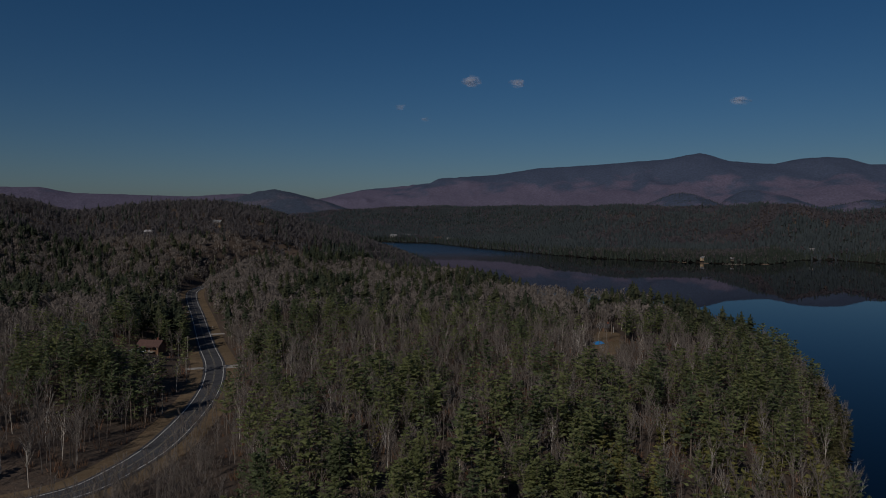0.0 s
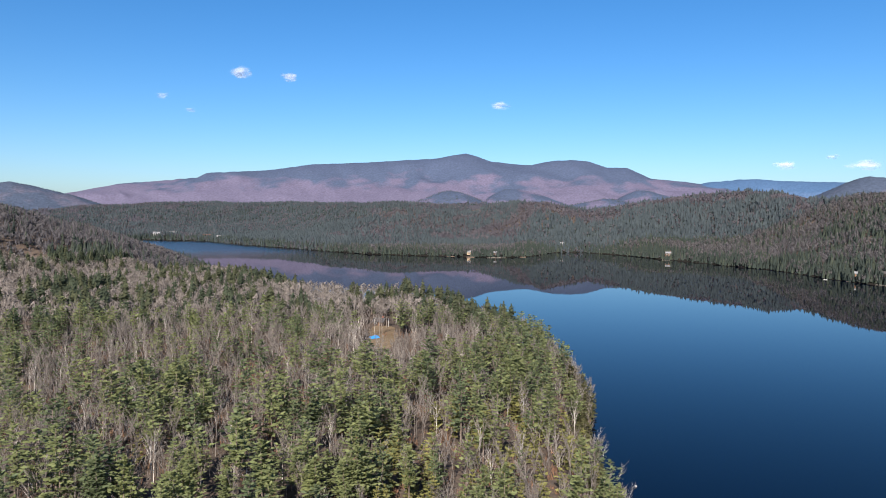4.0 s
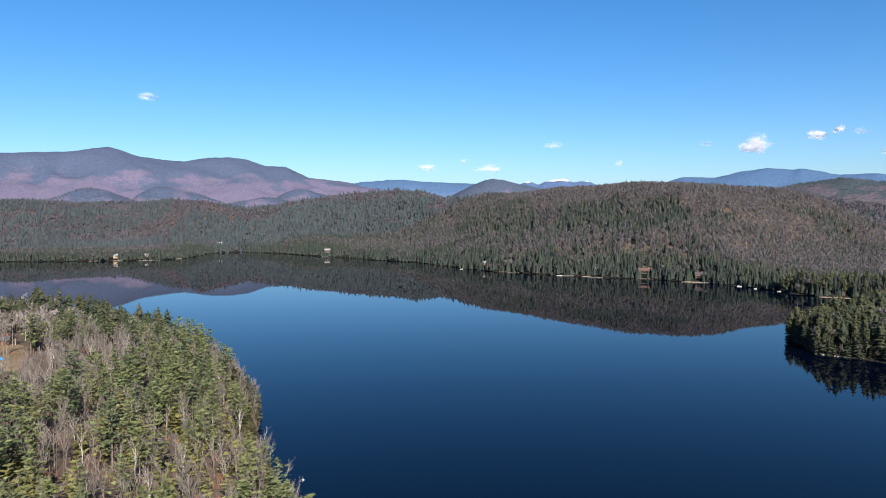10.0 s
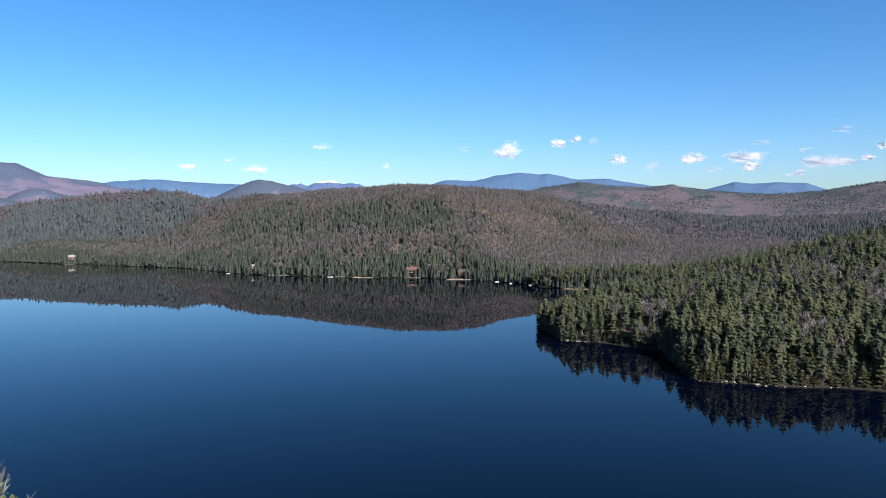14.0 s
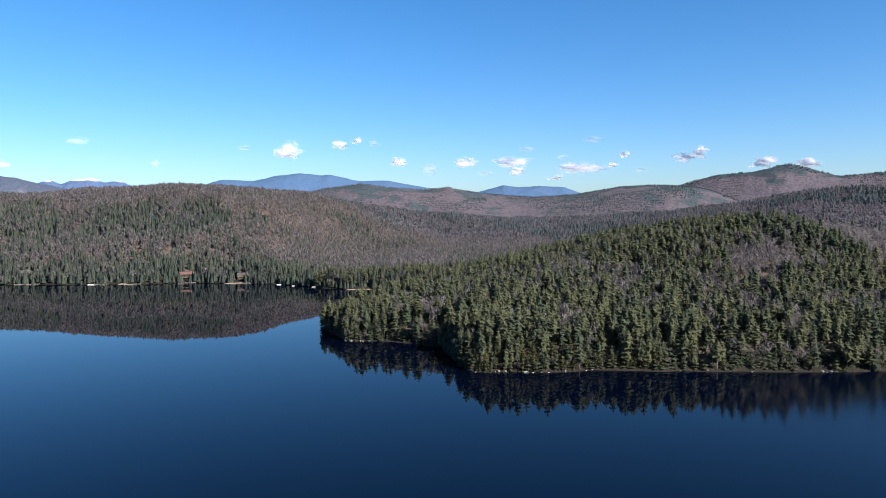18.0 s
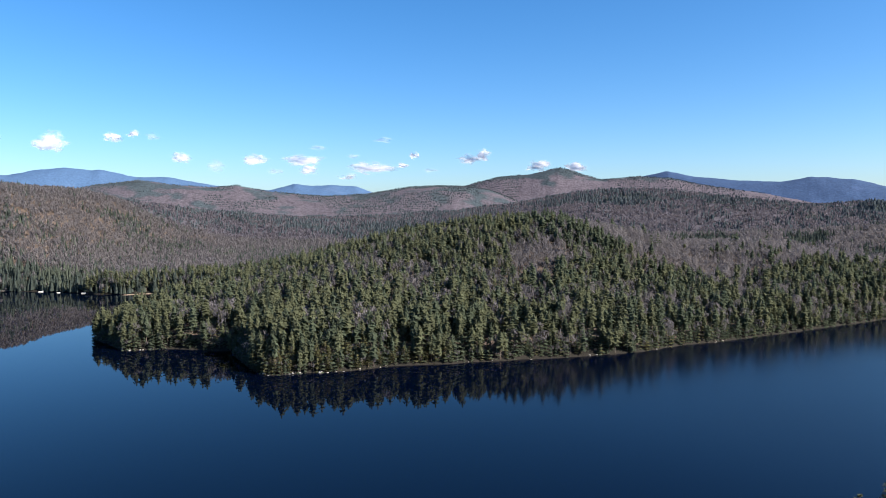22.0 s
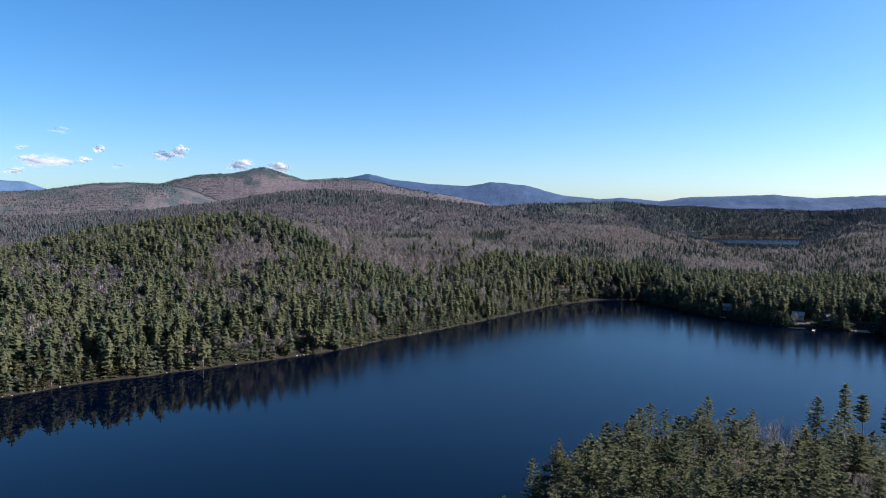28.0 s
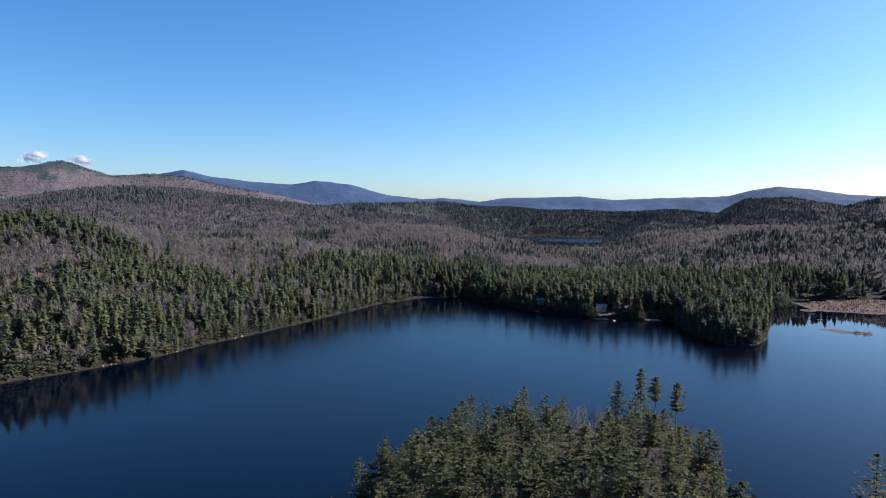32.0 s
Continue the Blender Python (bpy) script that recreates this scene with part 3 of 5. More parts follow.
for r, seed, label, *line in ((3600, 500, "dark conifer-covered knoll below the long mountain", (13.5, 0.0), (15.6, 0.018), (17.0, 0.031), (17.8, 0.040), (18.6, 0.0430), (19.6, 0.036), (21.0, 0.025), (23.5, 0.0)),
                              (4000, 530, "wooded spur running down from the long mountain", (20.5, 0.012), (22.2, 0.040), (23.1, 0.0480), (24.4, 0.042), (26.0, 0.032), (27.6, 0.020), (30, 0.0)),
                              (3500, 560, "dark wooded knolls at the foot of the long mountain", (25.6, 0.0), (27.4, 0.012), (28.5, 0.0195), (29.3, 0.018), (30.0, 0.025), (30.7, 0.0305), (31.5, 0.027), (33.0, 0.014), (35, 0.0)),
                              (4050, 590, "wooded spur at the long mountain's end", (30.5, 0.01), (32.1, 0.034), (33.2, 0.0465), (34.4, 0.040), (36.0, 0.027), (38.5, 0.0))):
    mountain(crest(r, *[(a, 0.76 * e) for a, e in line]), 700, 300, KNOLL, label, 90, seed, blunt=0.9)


# ---- tree shapes: places, triangles and material slots ----
def joined(pieces):
    vs, ts, ms, n = [], [], [], 0
    for v, t, m in pieces:
        vs.append(np.asarray(v, float))
        ts.append(np.asarray(t, int) + n)
        ms.append(np.full(len(t), m))
        n += len(v)
    return np.vstack(vs), np.vstack(ts), np.concatenate(ms)


def limb(a, b, ra, rb, sides, slot):
    """A tapered round piece of wood from a to b."""
    a, b = np.asarray(a, float), np.asarray(b, float)
    d = b - a
    d = d / (np.linalg.norm(d) + 1e-9)
    u = np.cross(d, (0.3, 0.9, 0.1))
    u /= np.linalg.norm(u)
    w = np.cross(d, u)
    ang = np.arange(sides) * 2 * np.pi / sides
    ring = np.cos(ang)[:, None] * u + np.sin(ang)[:, None] * w
    v = np.vstack([a + ra * ring, b + rb * ring])
    i = np.arange(sides)
    j = (i + 1) % sides
    return v, np.vstack([np.stack([i, j, j + sides], 1), np.stack([i, j + sides, i + sides], 1)]), slot


def sliver(a, b, w, slot, rng):
    """One thin pointed twig."""
    a, b = np.asarray(a, float), np.asarray(b, float)
    side_way = np.cross(b - a, rng.normal(size=3))
    side_way *= 0.5 * w / (np.linalg.norm(side_way) + 1e-9)
    return np.array([a - side_way, a + side_way, b]), [(0, 1, 2)], slot


def needle_tree(rng, h, whorls, arms, sprays, bare, spread, plumpness, leaf=0.055):
    """A pine seen close: trunk and uneven flat plates of boughs (slot 0) that carry rows of small needle sprays (slot 1)."""
    parts = [limb((0, 0, -0.6), (rng.normal() * 0.15, rng.normal() * 0.15, h * 0.96), 0.012 * h, 0.003 * h, 5, 0)]
    heavy = rng.uniform(0, 6.28)
    for k in range(whorls):
        u = k / (whorls - 1)
        z = h * (bare + (0.97 - bare) * u ** 0.94)
        reach = h * spread * (1 - u ** 1.8) ** plumpness * (0.7 + 0.3 * min(1, u * 5)) * rng.uniform(0.74, 1.12) + 0.022 * h
        turn = rng.uniform(0, 6.28)
        for a in range(arms):
            if rng.rand() < 0.13:
                continue
            ang = turn + a * 2 * np.pi / arms + rng.normal() * 0.3
            ln = reach * rng.uniform(0.65, 1.2) * (1 + 0.18 * np.cos(ang - heavy))
            rise = rng.uniform(-0.10, 0.20) + 0.35 * u
            z0 = z + rng.normal() * 0.010 * h
            for s in range(sprays):
                f = (s + rng.uniform(0.2, 1.0)) / sprays
                da = ang + rng.normal() * 0.6
                way, across = np.array([np.cos(da), np.sin(da), rng.uniform(-0.1, 0.4)]), np.array([-np.sin(da), np.cos(da), rng.normal() * 0.35])
                off = rng.normal() * 0.20 * ln * f
                c = np.array([np.cos(ang) * ln * f - np.sin(ang) * off, np.sin(ang) * ln * f + np.cos(ang) * off, z0 + rise * ln * f + rng.normal() * 0.007 * h])
                size = h * leaf * rng.uniform(0.65, 1.25) * (1.15 - 0.35 * u)
                v = np.array([c - way * size * 0.5, c + across * size * 0.40, c - across * size * 0.40, c + way * size * 0.9])
                parts.append((v, np.array([(0, 2, 1), (1, 2, 3)]), 1))
    return joined(parts)


def bare_tree(rng, h, limbs, twigs, width, sides=4, slot_twig=1, split=0.35, twig_w=0.07):
    """A leafless hardwood: trunk and steep limbs (slot 0) under a vase-shaped haze of fine upswept twigs (slot 1)."""
    lean = rng.normal(size=2) * 0.03 * h
    top = np.array([lean[0], lean[1], h * 0.72])
    parts = [limb((0, 0, -0.6), top, 0.009 * h, 0.003 * h, sides, 0)]
    for k in range(limbs):
        f = split + (1 - split) * (k + rng.uniform(0, 0.8)) / limbs
        a = top * f
        ang = rng.uniform(0, 6.28)
        out = width * h * rng.uniform(0.45, 1.0) * (1.2 - 0.5 * f)
        b = a + np.array([np.cos(ang) * out, np.sin(ang) * out, h * rng.uniform(0.20, 0.36)])
        b[2] = min(b[2], h * 0.95)
        parts.append(limb(a, b, 0.0045 * h * (1.2 - 0.6 * f), 0.001 * h, 3, 0))
        for t in range(twigs):
            c = a + (b - a) * rng.uniform(0.3, 1.0)
            an = ang + rng.normal() * 1.1
            o = width * h * rng.uniform(0.12, 0.42)
            parts.append(sliver(c, c + np.array([np.cos(an) * o, np.sin(an) * o, h * rng.uniform(0.03, 0.14)]), twig_w * rng.uniform(0.7, 1.3), slot_twig, rng))
    return joined(parts)


def skirt_tree(rng, h, layers, points, spread, bare, power, trunk=True):
    """A conifer of stacked ragged skirts, for stands seen from afar."""
    parts = [limb((0, 0, -0.6), (0, 0, h * (bare + 0.2)), 0.014 * h, 0.009 * h, 3, 0)] if trunk else []
    for k in range(layers):
        u = k / layers
        z1 = h * (bare + (1 - bare) * min(1.0, u + (1.75 if layers < 6 else 1.45) / layers))
        z0 = h * (bare + (1 - bare) * u)
        reach = h * spread * (1 - u ** 1.35) ** power * (0.8 if k == 0 else 1.0)
        ang = rng.uniform(0, 6.28) + np.arange(points) * 2 * np.pi / points + rng.normal(size=points) * 0.2
        rad = reach * np.where(np.arange(points) % 2, 0.55, 1.1) * rng.uniform(0.75, 1.25, points)
        rim = np.stack([np.cos(ang) * rad, np.sin(ang) * rad, z0 + rng.uniform(-0.03, 0.05, points) * h], 1)
        off = rng.normal(size=2) * 0.03 * h
        v = np.vstack([rim, (off[0], off[1], z1)])
        i = np.arange(points)
        parts.append((v, np.stack([i, (i + 1) % points, np.full(points, points)], 1), 1))
    return joined(parts)


def bough_tree(rng, h, whorls, arms, spread, bare, power, trunk=True, core=0):
    """A conifer of whorls of feathered boughs round a dense core."""
    parts = [limb((0, 0, -0.6), (0, 0, h * (bare + 0.25)), 0.012 * h, 0.007 * h, 3, 0)] if trunk else []
    heavy = rng.uniform(0, 6.28)
    for k in range(core):
        u = k / core
        reach = h * spread * (0.62 if core > 1 else 0.8) * (1 - u ** 1.6) ** power
        ang = rng.uniform(0, 6.28) + np.arange(6) * np.pi / 3
        rim = np.stack([np.cos(ang) * reach, np.sin(ang) * reach, h * (bare + (0.94 - bare) * u + rng.uniform(-0.02, 0.03, 6))], 1)
        i = np.arange(6)
        parts.append((np.vstack([rim, (0, 0, h * min(0.97, bare + (0.94 - bare) * (u + 1.5 / core)))]), np.stack([i, (i + 1) % 6, np.full(6, 6)], 1), 1))
    for k in range(whorls):
        u = k / (whorls - 1)
        z = h * (bare + (0.94 - bare) * u)
        reach = h * spread * (1 - u ** 1.6) ** power * (0.75 + 0.25 * min(1, u * 5)) * rng.uniform(0.68, 1.18) + 0.03 * h
        turn = rng.uniform(0, 6.28)
        for a in range(arms):
            ang = turn + a * 2 * np.pi / arms + rng.normal() * 0.25
            r1 = reach * rng.uniform(0.7, 1.2) * (1 + 0.15 * np.cos(ang - heavy))
            half, tilt = rng.uniform(0.34, 0.60) * r1, rng.normal() * 0.012 * h
            way, across = np.array([np.cos(ang), np.sin(ang), 0]), np.array([-np.sin(ang), np.cos(ang), 0])
            up = np.array([0, 0, z + h * rng.uniform(0.005, 0.035)])
            tip = way * r1 + np.array([0, 0, z - h * rng.uniform(0.005, 0.06)])
            v = np.array([up + way * 0.30 * r1 + across * half + (0, 0, tilt), up + way * 0.30 * r1 - across * half - (0, 0, tilt), tip])
            parts.append((v, np.array([(0, 1, 2)]), 1))
            if whorls < 9:
                parts.append((np.array([up + (0, 0, 0.04 * h), v[1], v[0]]), np.array([(0, 1, 2)]), 1))
    return joined(parts)


def twig_cloud(rng, h, shards, size, width, bare, upright=1.0, fat=0.5):
    """A leafless tree from afar: a pale stem and a crown of upswept sprays of twigs that lie along its rounded outline."""
    parts = [sliver((0, 0, -0.5), (rng.normal() * 0.4, rng.normal() * 0.4, h * 0.85), 0.022 * h, 0, rng)]
    mid, half = h * (bare + 1) / 2, h * (1 - bare) / 2
    for k in range(shards):
        d = rng.normal(size=3)
        d /= np.linalg.norm(d)
        d[2] = d[2] * 0.75 + 0.25
        deep = rng.uniform(0.62, 1.0)
        c = np.array([d[0] * width * h * deep, d[1] * width * h * deep, mid + d[2] * half * deep * 0.85])
        n = d + rng.normal(size=3) * 0.38
        n /= np.linalg.norm(n)
        up = np.array([d[0] * 0.5, d[1] * 0.5, upright]) + rng.normal(size=3) * 0.2
        up -= n * up.dot(n)
        up /= np.linalg.norm(up) + 1e-6
        across = np.cross(n, up)
        ln = size * rng.uniform(0.7, 1.3)
        wide = ln * fat * rng.uniform(0.6, 1.2)
        parts.append((np.array([c - up * ln * 0.5 - across * wide * 0.5, c - up * ln * 0.4 + across * wide * 0.5, c + up * ln * 0.6]), np.array([(0, 1, 2)]), 1))
    return joined(parts)


def brush(rng, h, twigs, width):
    parts = []
    for k in range(twigs):
        a, o = rng.uniform(0, 6.28), rng.uniform(0.1, width)
        parts.append(sliver((np.cos(a) * o * 0.4, np.sin(a) * o * 0.4, -0.1), (np.cos(a) * o, np.sin(a) * o, h * rng.uniform(0.6, 1.1)), 0.22, 0, rng))
    return joined(parts)


def scatter(shapes, x, y, z, scale, turn, pick, lean=None):
    """One big mesh from many turned and scaled shapes."""
    vs, ts, ms, n = [], [], [], 0
    for k, (v, t, m) in enumerate(shapes):
        s = np.nonzero(pick == k)[0]
        if not len(s):
            continue
        c, sn = np.cos(turn[s])[:, None], np.sin(turn[s])[:, None]
        X = (v[None, :, 0] * c - v[None, :, 1] * sn) * scale[s][:, None] + x[s][:, None]
        Y = (v[None, :, 0] * sn + v[None, :, 1] * c) * scale[s][:, None] + y[s][:, None]
        Z = v[None, :, 2] * scale[s][:, None] + z[s][:, None]
        vs.append(np.stack([X, Y, Z], -1).reshape(-1, 3))
        ts.append((t[None] + (np.arange(len(s)) * len(v))[:, None, None] + n).reshape(-1, 3))
        ms.append(np.tile(m, len(s)))
        n += len(s) * len(v)
    return np.vstack(vs), np.vstack(ts), np.concatenate(ms)


# ---- where trees grow ----
HOUSES = [  # bearing, distance, width, depth, wall height, wall colour, roof colour, turn, label
    (-27.2, 428, 13, 9, 3.2, "white", "green", 25, "white farmhouse with a dark green metal roof among pines"),
    (-22.4, 392, 12, 7, 2.8, "brown", "red", 10, "low brown house with a rust-red roof beside the road"),
    (-15.0, 860, 12, 8, 3.0, "white", "grey", 20, "small white house on the wooded slope"),
    (-17.6, 985, 14, 8, 5.0, "tan", "grey", 15, "tan two-storey house high on the wooded slope"),
    (-22.4, 950, 12, 7, 3.0, "grey", "pale", 10, "grey house with a pale roof on the wooded slope"),
    (-10.5, 925, 11, 8, 5.0, "orange", "red", 15, "orange-brown house on the ridge among bare trees"),
    (12.9, 440, 7, 5, 2.6, "dark", "dark", 40, "small dark shed at the head of the clearing"),
    (20.1, 1480, 10, 8, 4.0, "tan", "grey", 15, "tan lakeside camp among pines"),
    (22.2, 1476, 11, 7, 3.2, "brown", "grey", 25, "brown lakeside camp behind a dock"),
    (27.4, 1715, 12, 8, 4.5, "grey", "grey", 30, "grey lakeside house at the head of the bay"),
    (35.6, 1500, 12, 8, 5.0, "brown", "grey", 40, "brown lakeside camp with a porch"),
    (48.3, 1130, 8, 6, 3.0, "brown", "grey", 45, "tan cottage on a bare sandy bank"),
    (50.0, 1105, 14, 7, 3.8, "brown", "dark", 50, "brown lodge with rows of pale windows above the water"),
    (56.9, 1030, 10, 8, 4.5, "grey", "dark", 55, "grey boathouse beside a white dock"),
    (57.9, 1065, 7, 6, 3.2, "grey", "dark", 60, "small grey cottage above the boathouse"),
    (60.7, 1014, 18, 8, 4.0, "dark", "red", 60, "long dark boathouse with a rust-red roof"),
    (62.0, 1025, 6, 5, 2.8, "grey", "grey", 65, "small grey cabin beside the boathouse"),
    (64.7, 986, 11, 8, 4.5, "brown", "dark", 65, "brown cottage behind a long white dock"),
    (72.3, 960, 15, 9, 5.0, "grey", "grey", 70, "large grey lodge with several gables among trees"),
    (-3.9, 2470, 26, 14, 6.0, "white", "grey", 0, "white village house at the end of the lake"),
    (-2.9, 2480, 30, 14, 6.0, "brown", "grey", 5, "brown village building at the end of the lake"),
    (-0.4, 2330, 24, 12, 6.0, "tan", "red", 0, "tan village house by the far shore"),
    (0.6, 2250, 22, 12, 6.0, "white", "grey", 10, "white village house near the water"),
    (142.4, 674, 7, 5, 2.8, "tan", "grey", 140, "small white camp cabin under pines"),
    (147.2, 640, 8, 6, 3.0, "tan", "grey", 150, "pale camp cabin beside a sandy landing"),
    (149.0, 643, 6, 5, 3.0, "grey", "grey", 150, "grey camp shed beside the water"),
]
CLEARINGS = [(12.3, 382, 10), (12.3, 364, 8), (12.3, 348, 7), (12.3, 332, 6), (13.9, 378, 10), (14.1, 360, 8), (14.2, 345, 7), (12.7, 418, 13), (13.6, 390, 12), (14.2, 372, 8), (-24.2, 376, 15), (-23.4, 352, 13), (-22.4, 362, 12), (-23.6, 330, 9), (-20.2, 372, 12), (-19.8, 330, 12), (147.5, 634, 10), (151.2, 636, 10), (48.3, 1122, 9), (59.0, 1012, 8)]
CLEARINGS += [(a, r, 0.55 * max(w, d) + (3 if r < 800 else 0)) for a, r, w, d, *_ in HOUSES] + [(a, r - 9, 0.5 * w) for a, r, w, *_ in HOUSES if r < 800] + [(a, r - 9, 0.36 * w) for a, r, w, *_ in HOUSES if 15 < a < 75] + [(64.5, 978, 8)]


def clear_of_things(x, y):
    ok = road_gap(x, y) > 12
    az, r = np.degrees(np.arctan2(x, y)), np.hypot(x, y)
    ok &= ~((az < -17.4) & (r < np.interp(az, (-40, -28.9, -24.6, -21.2, -18.5, -17.4), (212, 211, 225, 253, 308, 345))))
    for a, r, w in CLEARINGS:
        cx, cy = polar(a, r)
        ok &= np.hypot(x - cx, y - cy) > w
    return ok


def stand_at(x, y, z, d):
    """Kind of tree at each place: 0 pine, 1 hemlock, 2 cedar, 3 hardwood, 4 birch."""
    p, dark, az, r = stand_share(x, y, z, d)
    con = RNG.rand(len(x)) < p
    cedar = np.where((az > 12) & (az < 36) & (r < 260), 0.72, np.where((d < 16) & (r < 900), 0.4, 0.03))
    kind = np.where(con, np.where(RNG.rand(len(x)) < dark, 1, 0), 3)
    kind = np.where((az > 120) & (r < 320) & (kind == 1) & (RNG.rand(len(x)) < 0.6), 0, kind)
    kind = np.where(con & (RNG.rand(len(x)) < cedar), 2, kind)
    pale = np.where(r < 900, 0.16, 0.07)
    return np.where(~con & (RNG.rand(len(x)) < pale), 4, kind)


RNG = np.random.RandomState(11)


def plant(az0, az1, r0, r1, per_hectare, shore=None):
    """Places on dry ground for that many trees a hectare; shore keeps to a strip of that width along the water."""
    area = math.radians(az1 - az0) * (r1 * r1 - r0 * r0) / 2
    n = int(area / 10000 * per_hectare)
    az = RNG.uniform(az0, az1, n)
    r = np.sqrt(RNG.uniform(r0 * r0, r1 * r1, n))
    x, y = polar(az, r)
    d = np.minimum(side(x, y, LAKE), side(x, y, POND))
    keep = (d > -8) & (d < (shore or 1e9))
    x, y, d = x[keep], y[keep], d[keep]
    z = ground_z(x, y)
    keep = (z > 0.3) & clear_of_things(x, y)
    x, y, z, d = x[keep], y[keep], z[keep], d[keep]
    return x, y, z, d, stand_at(x, y, z, d)


def forest(name, label, shapes, x, y, z, mats, lo=0.72, hi=1.2, d=None):
    n = len(x)
    if not n:
        return
    size = RNG.uniform(lo, hi, n) * (1 if d is None else 0.84 + 0.16 * step(d, 2, 35))
    v, t, m = scatter(shapes, x, y, z - 0.2, size, RNG.uniform(0, 6.28, n), RNG.randint(0, len(shapes), n))
    ob = new(name, raw_mesh(name, v, t, mats, m))
    tagged(ob, label, "forest", kind="stuff")


SR = np.random.RandomState(3)
PINE_NEAR = [needle_tree(SR, h, n, 6, 9, b, s, p, 0.045) for h, n, b, s, p in ((22, 11, 0.34, 0.22, 0.78), (21, 10, 0.44, 0.23, 0.7), (24, 10, 0.50, 0.19, 0.7), (19, 11, 0.24, 0.22, 0.85), (15, 10, 0.12, 0.25, 0.9), (20, 9, 0.42, 0.20, 0.65))]
CEDAR_NEAR = [needle_tree(SR, h, 10, 6, 5, 0.03, s, 0.75, 0.08) for h, s in ((11, 0.21), (13, 0.17), (9, 0.25))]
PINE_2 = [needle_tree(SR, h, n + 1, 5, 6, b, s, p, 0.054) for h, n, b, s, p in ((22, 9, 0.32, 0.22, 0.78), (21, 7, 0.44, 0.23, 0.7), (23, 8, 0.48, 0.19, 0.7), (17, 8, 0.16, 0.23, 0.85))]
CEDAR_2 = [needle_tree(SR, h, 8, 4, 3, 0.03, s, 0.75, 0.14) for h, s in ((11, 0.22), (9, 0.27), (13, 0.18))]
PINE_MID = [bough_tree(SR, h, 9, 5, s, b, p, True, 2) for h, s, b, p in ((22, 0.19, 0.24, 0.45), (20, 0.22, 0.34, 0.38), (23, 0.17, 0.36, 0.38), (16, 0.22, 0.12, 0.5), (24, 0.18, 0.22, 0.5), (18, 0.20, 0.30, 0.4))]
CEDAR_MID = [bough_tree(SR, h, 5, 5, s, 0.0, 0.6) for h, s in ((10, 0.28), (12, 0.23))]
PINE_FAR = [bough_tree(SR, h, 4, 3, s, 0.06, p, False, 1) for h, s, p in ((20, 0.23, 0.6), (22, 0.20, 0.55), (16, 0.26, 0.65), (18, 0.24, 0.55))]
PINE_VFAR = [skirt_tree(SR, h, 2, 5, s, 0.0, 0.6, False) for h, s in ((20, 0.22), (17, 0.26), (18, 0.2))]
BARE_NEAR = [bare_tree(SR, h, 10, 30, w, 5, 1, sp, 0.06) for h, w, sp in ((17, 0.20, 0.42), (18, 0.17, 0.52), (15, 0.24, 0.36), (17, 0.19, 0.5), (13, 0.26, 0.3))]
BARE_2 = [bare_tree(SR, h, 8, 15, w, 3, 1, sp, 0.11) for h, w, sp in ((17, 0.20, 0.42), (18, 0.17, 0.52), (15, 0.23, 0.36))]
BARE_MID = [twig_cloud(SR, h, 36, 2.6, w, b, 0.9, 0.24) for h, w, b in ((16, 0.20, 0.36), (15, 0.23, 0.32), (17, 0.18, 0.40))]
BARE_FAR = [twig_cloud(SR, h, 15, 4.0, w, b, 0.9, 0.36) for h, w, b in ((14, 0.24, 0.25), (13, 0.27, 0.2), (15, 0.22, 0.28))]
BARE_VFAR = [twig_cloud(SR, h, 7, 6.0, w, 0.1, 0.8, 0.6) for h, w in ((12, 0.34), (11, 0.38))]
BRUSH = [brush(SR, h, 12, w) for h, w in ((2.5, 1.8), (3.5, 2.2))]
RUSSET = material("russet_undergrowth", (0.19, 0.10, 0.065), 0.95, (0.14, 0.085, 0.055), 0.1, (0.10, 0.065, 0.045), 1.0, 0.3, island=True)
# Near set: same kinds of tree, coloured brighter and warmer than TREE_MATS.
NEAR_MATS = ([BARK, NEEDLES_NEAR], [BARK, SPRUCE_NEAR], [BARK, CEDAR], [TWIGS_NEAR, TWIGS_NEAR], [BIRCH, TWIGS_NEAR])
# FAR_MATS and ACROSS_MATS hold the conifers with haze painted into their colour.
FAR_MATS = ([BARK, HAZE_BLUE_NEEDLES], [BARK, HAZE_BLUE_NEEDLES], [BARK, HAZE_BLUE_NEEDLES], [HAZE_BLUE_TWIGS, HAZE_BLUE_TWIGS], [HAZE_BLUE_TWIGS, HAZE_BLUE_TWIGS])
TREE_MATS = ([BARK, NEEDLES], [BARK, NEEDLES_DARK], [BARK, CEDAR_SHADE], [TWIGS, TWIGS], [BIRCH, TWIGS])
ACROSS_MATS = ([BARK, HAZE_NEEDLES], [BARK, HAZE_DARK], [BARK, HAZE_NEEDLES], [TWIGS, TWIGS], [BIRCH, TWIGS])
STAND_NAMES = ("pine_forest", "hemlock_forest", "cedar_forest", "bare_forest", "birch_forest")
STAND_LABELS = ("green white pines with layered boughs", "dark green hemlocks and spruces", "yellow-green cedars full to the ground", "leafless grey-brown hardwoods", "leafless pale-barked birches")


def tree_thing(name, shape, mats, label, group, crown_name):
    """A tree standing on its own: an Empty with a trunk and a crown."""
    v, t, m = shape
    top = new(name)
    for slot, part_name in ((0, "trunk"), (1, crown_name)):
        used, inv = np.unique(t[m == slot], return_inverse=True)
        ob = new(part_name, raw_mesh(part_name, v[used], inv.reshape(-1, 3), [mats[slot]]))
        ob.parent = top
    return tagged(top, label, "tree", group=group)


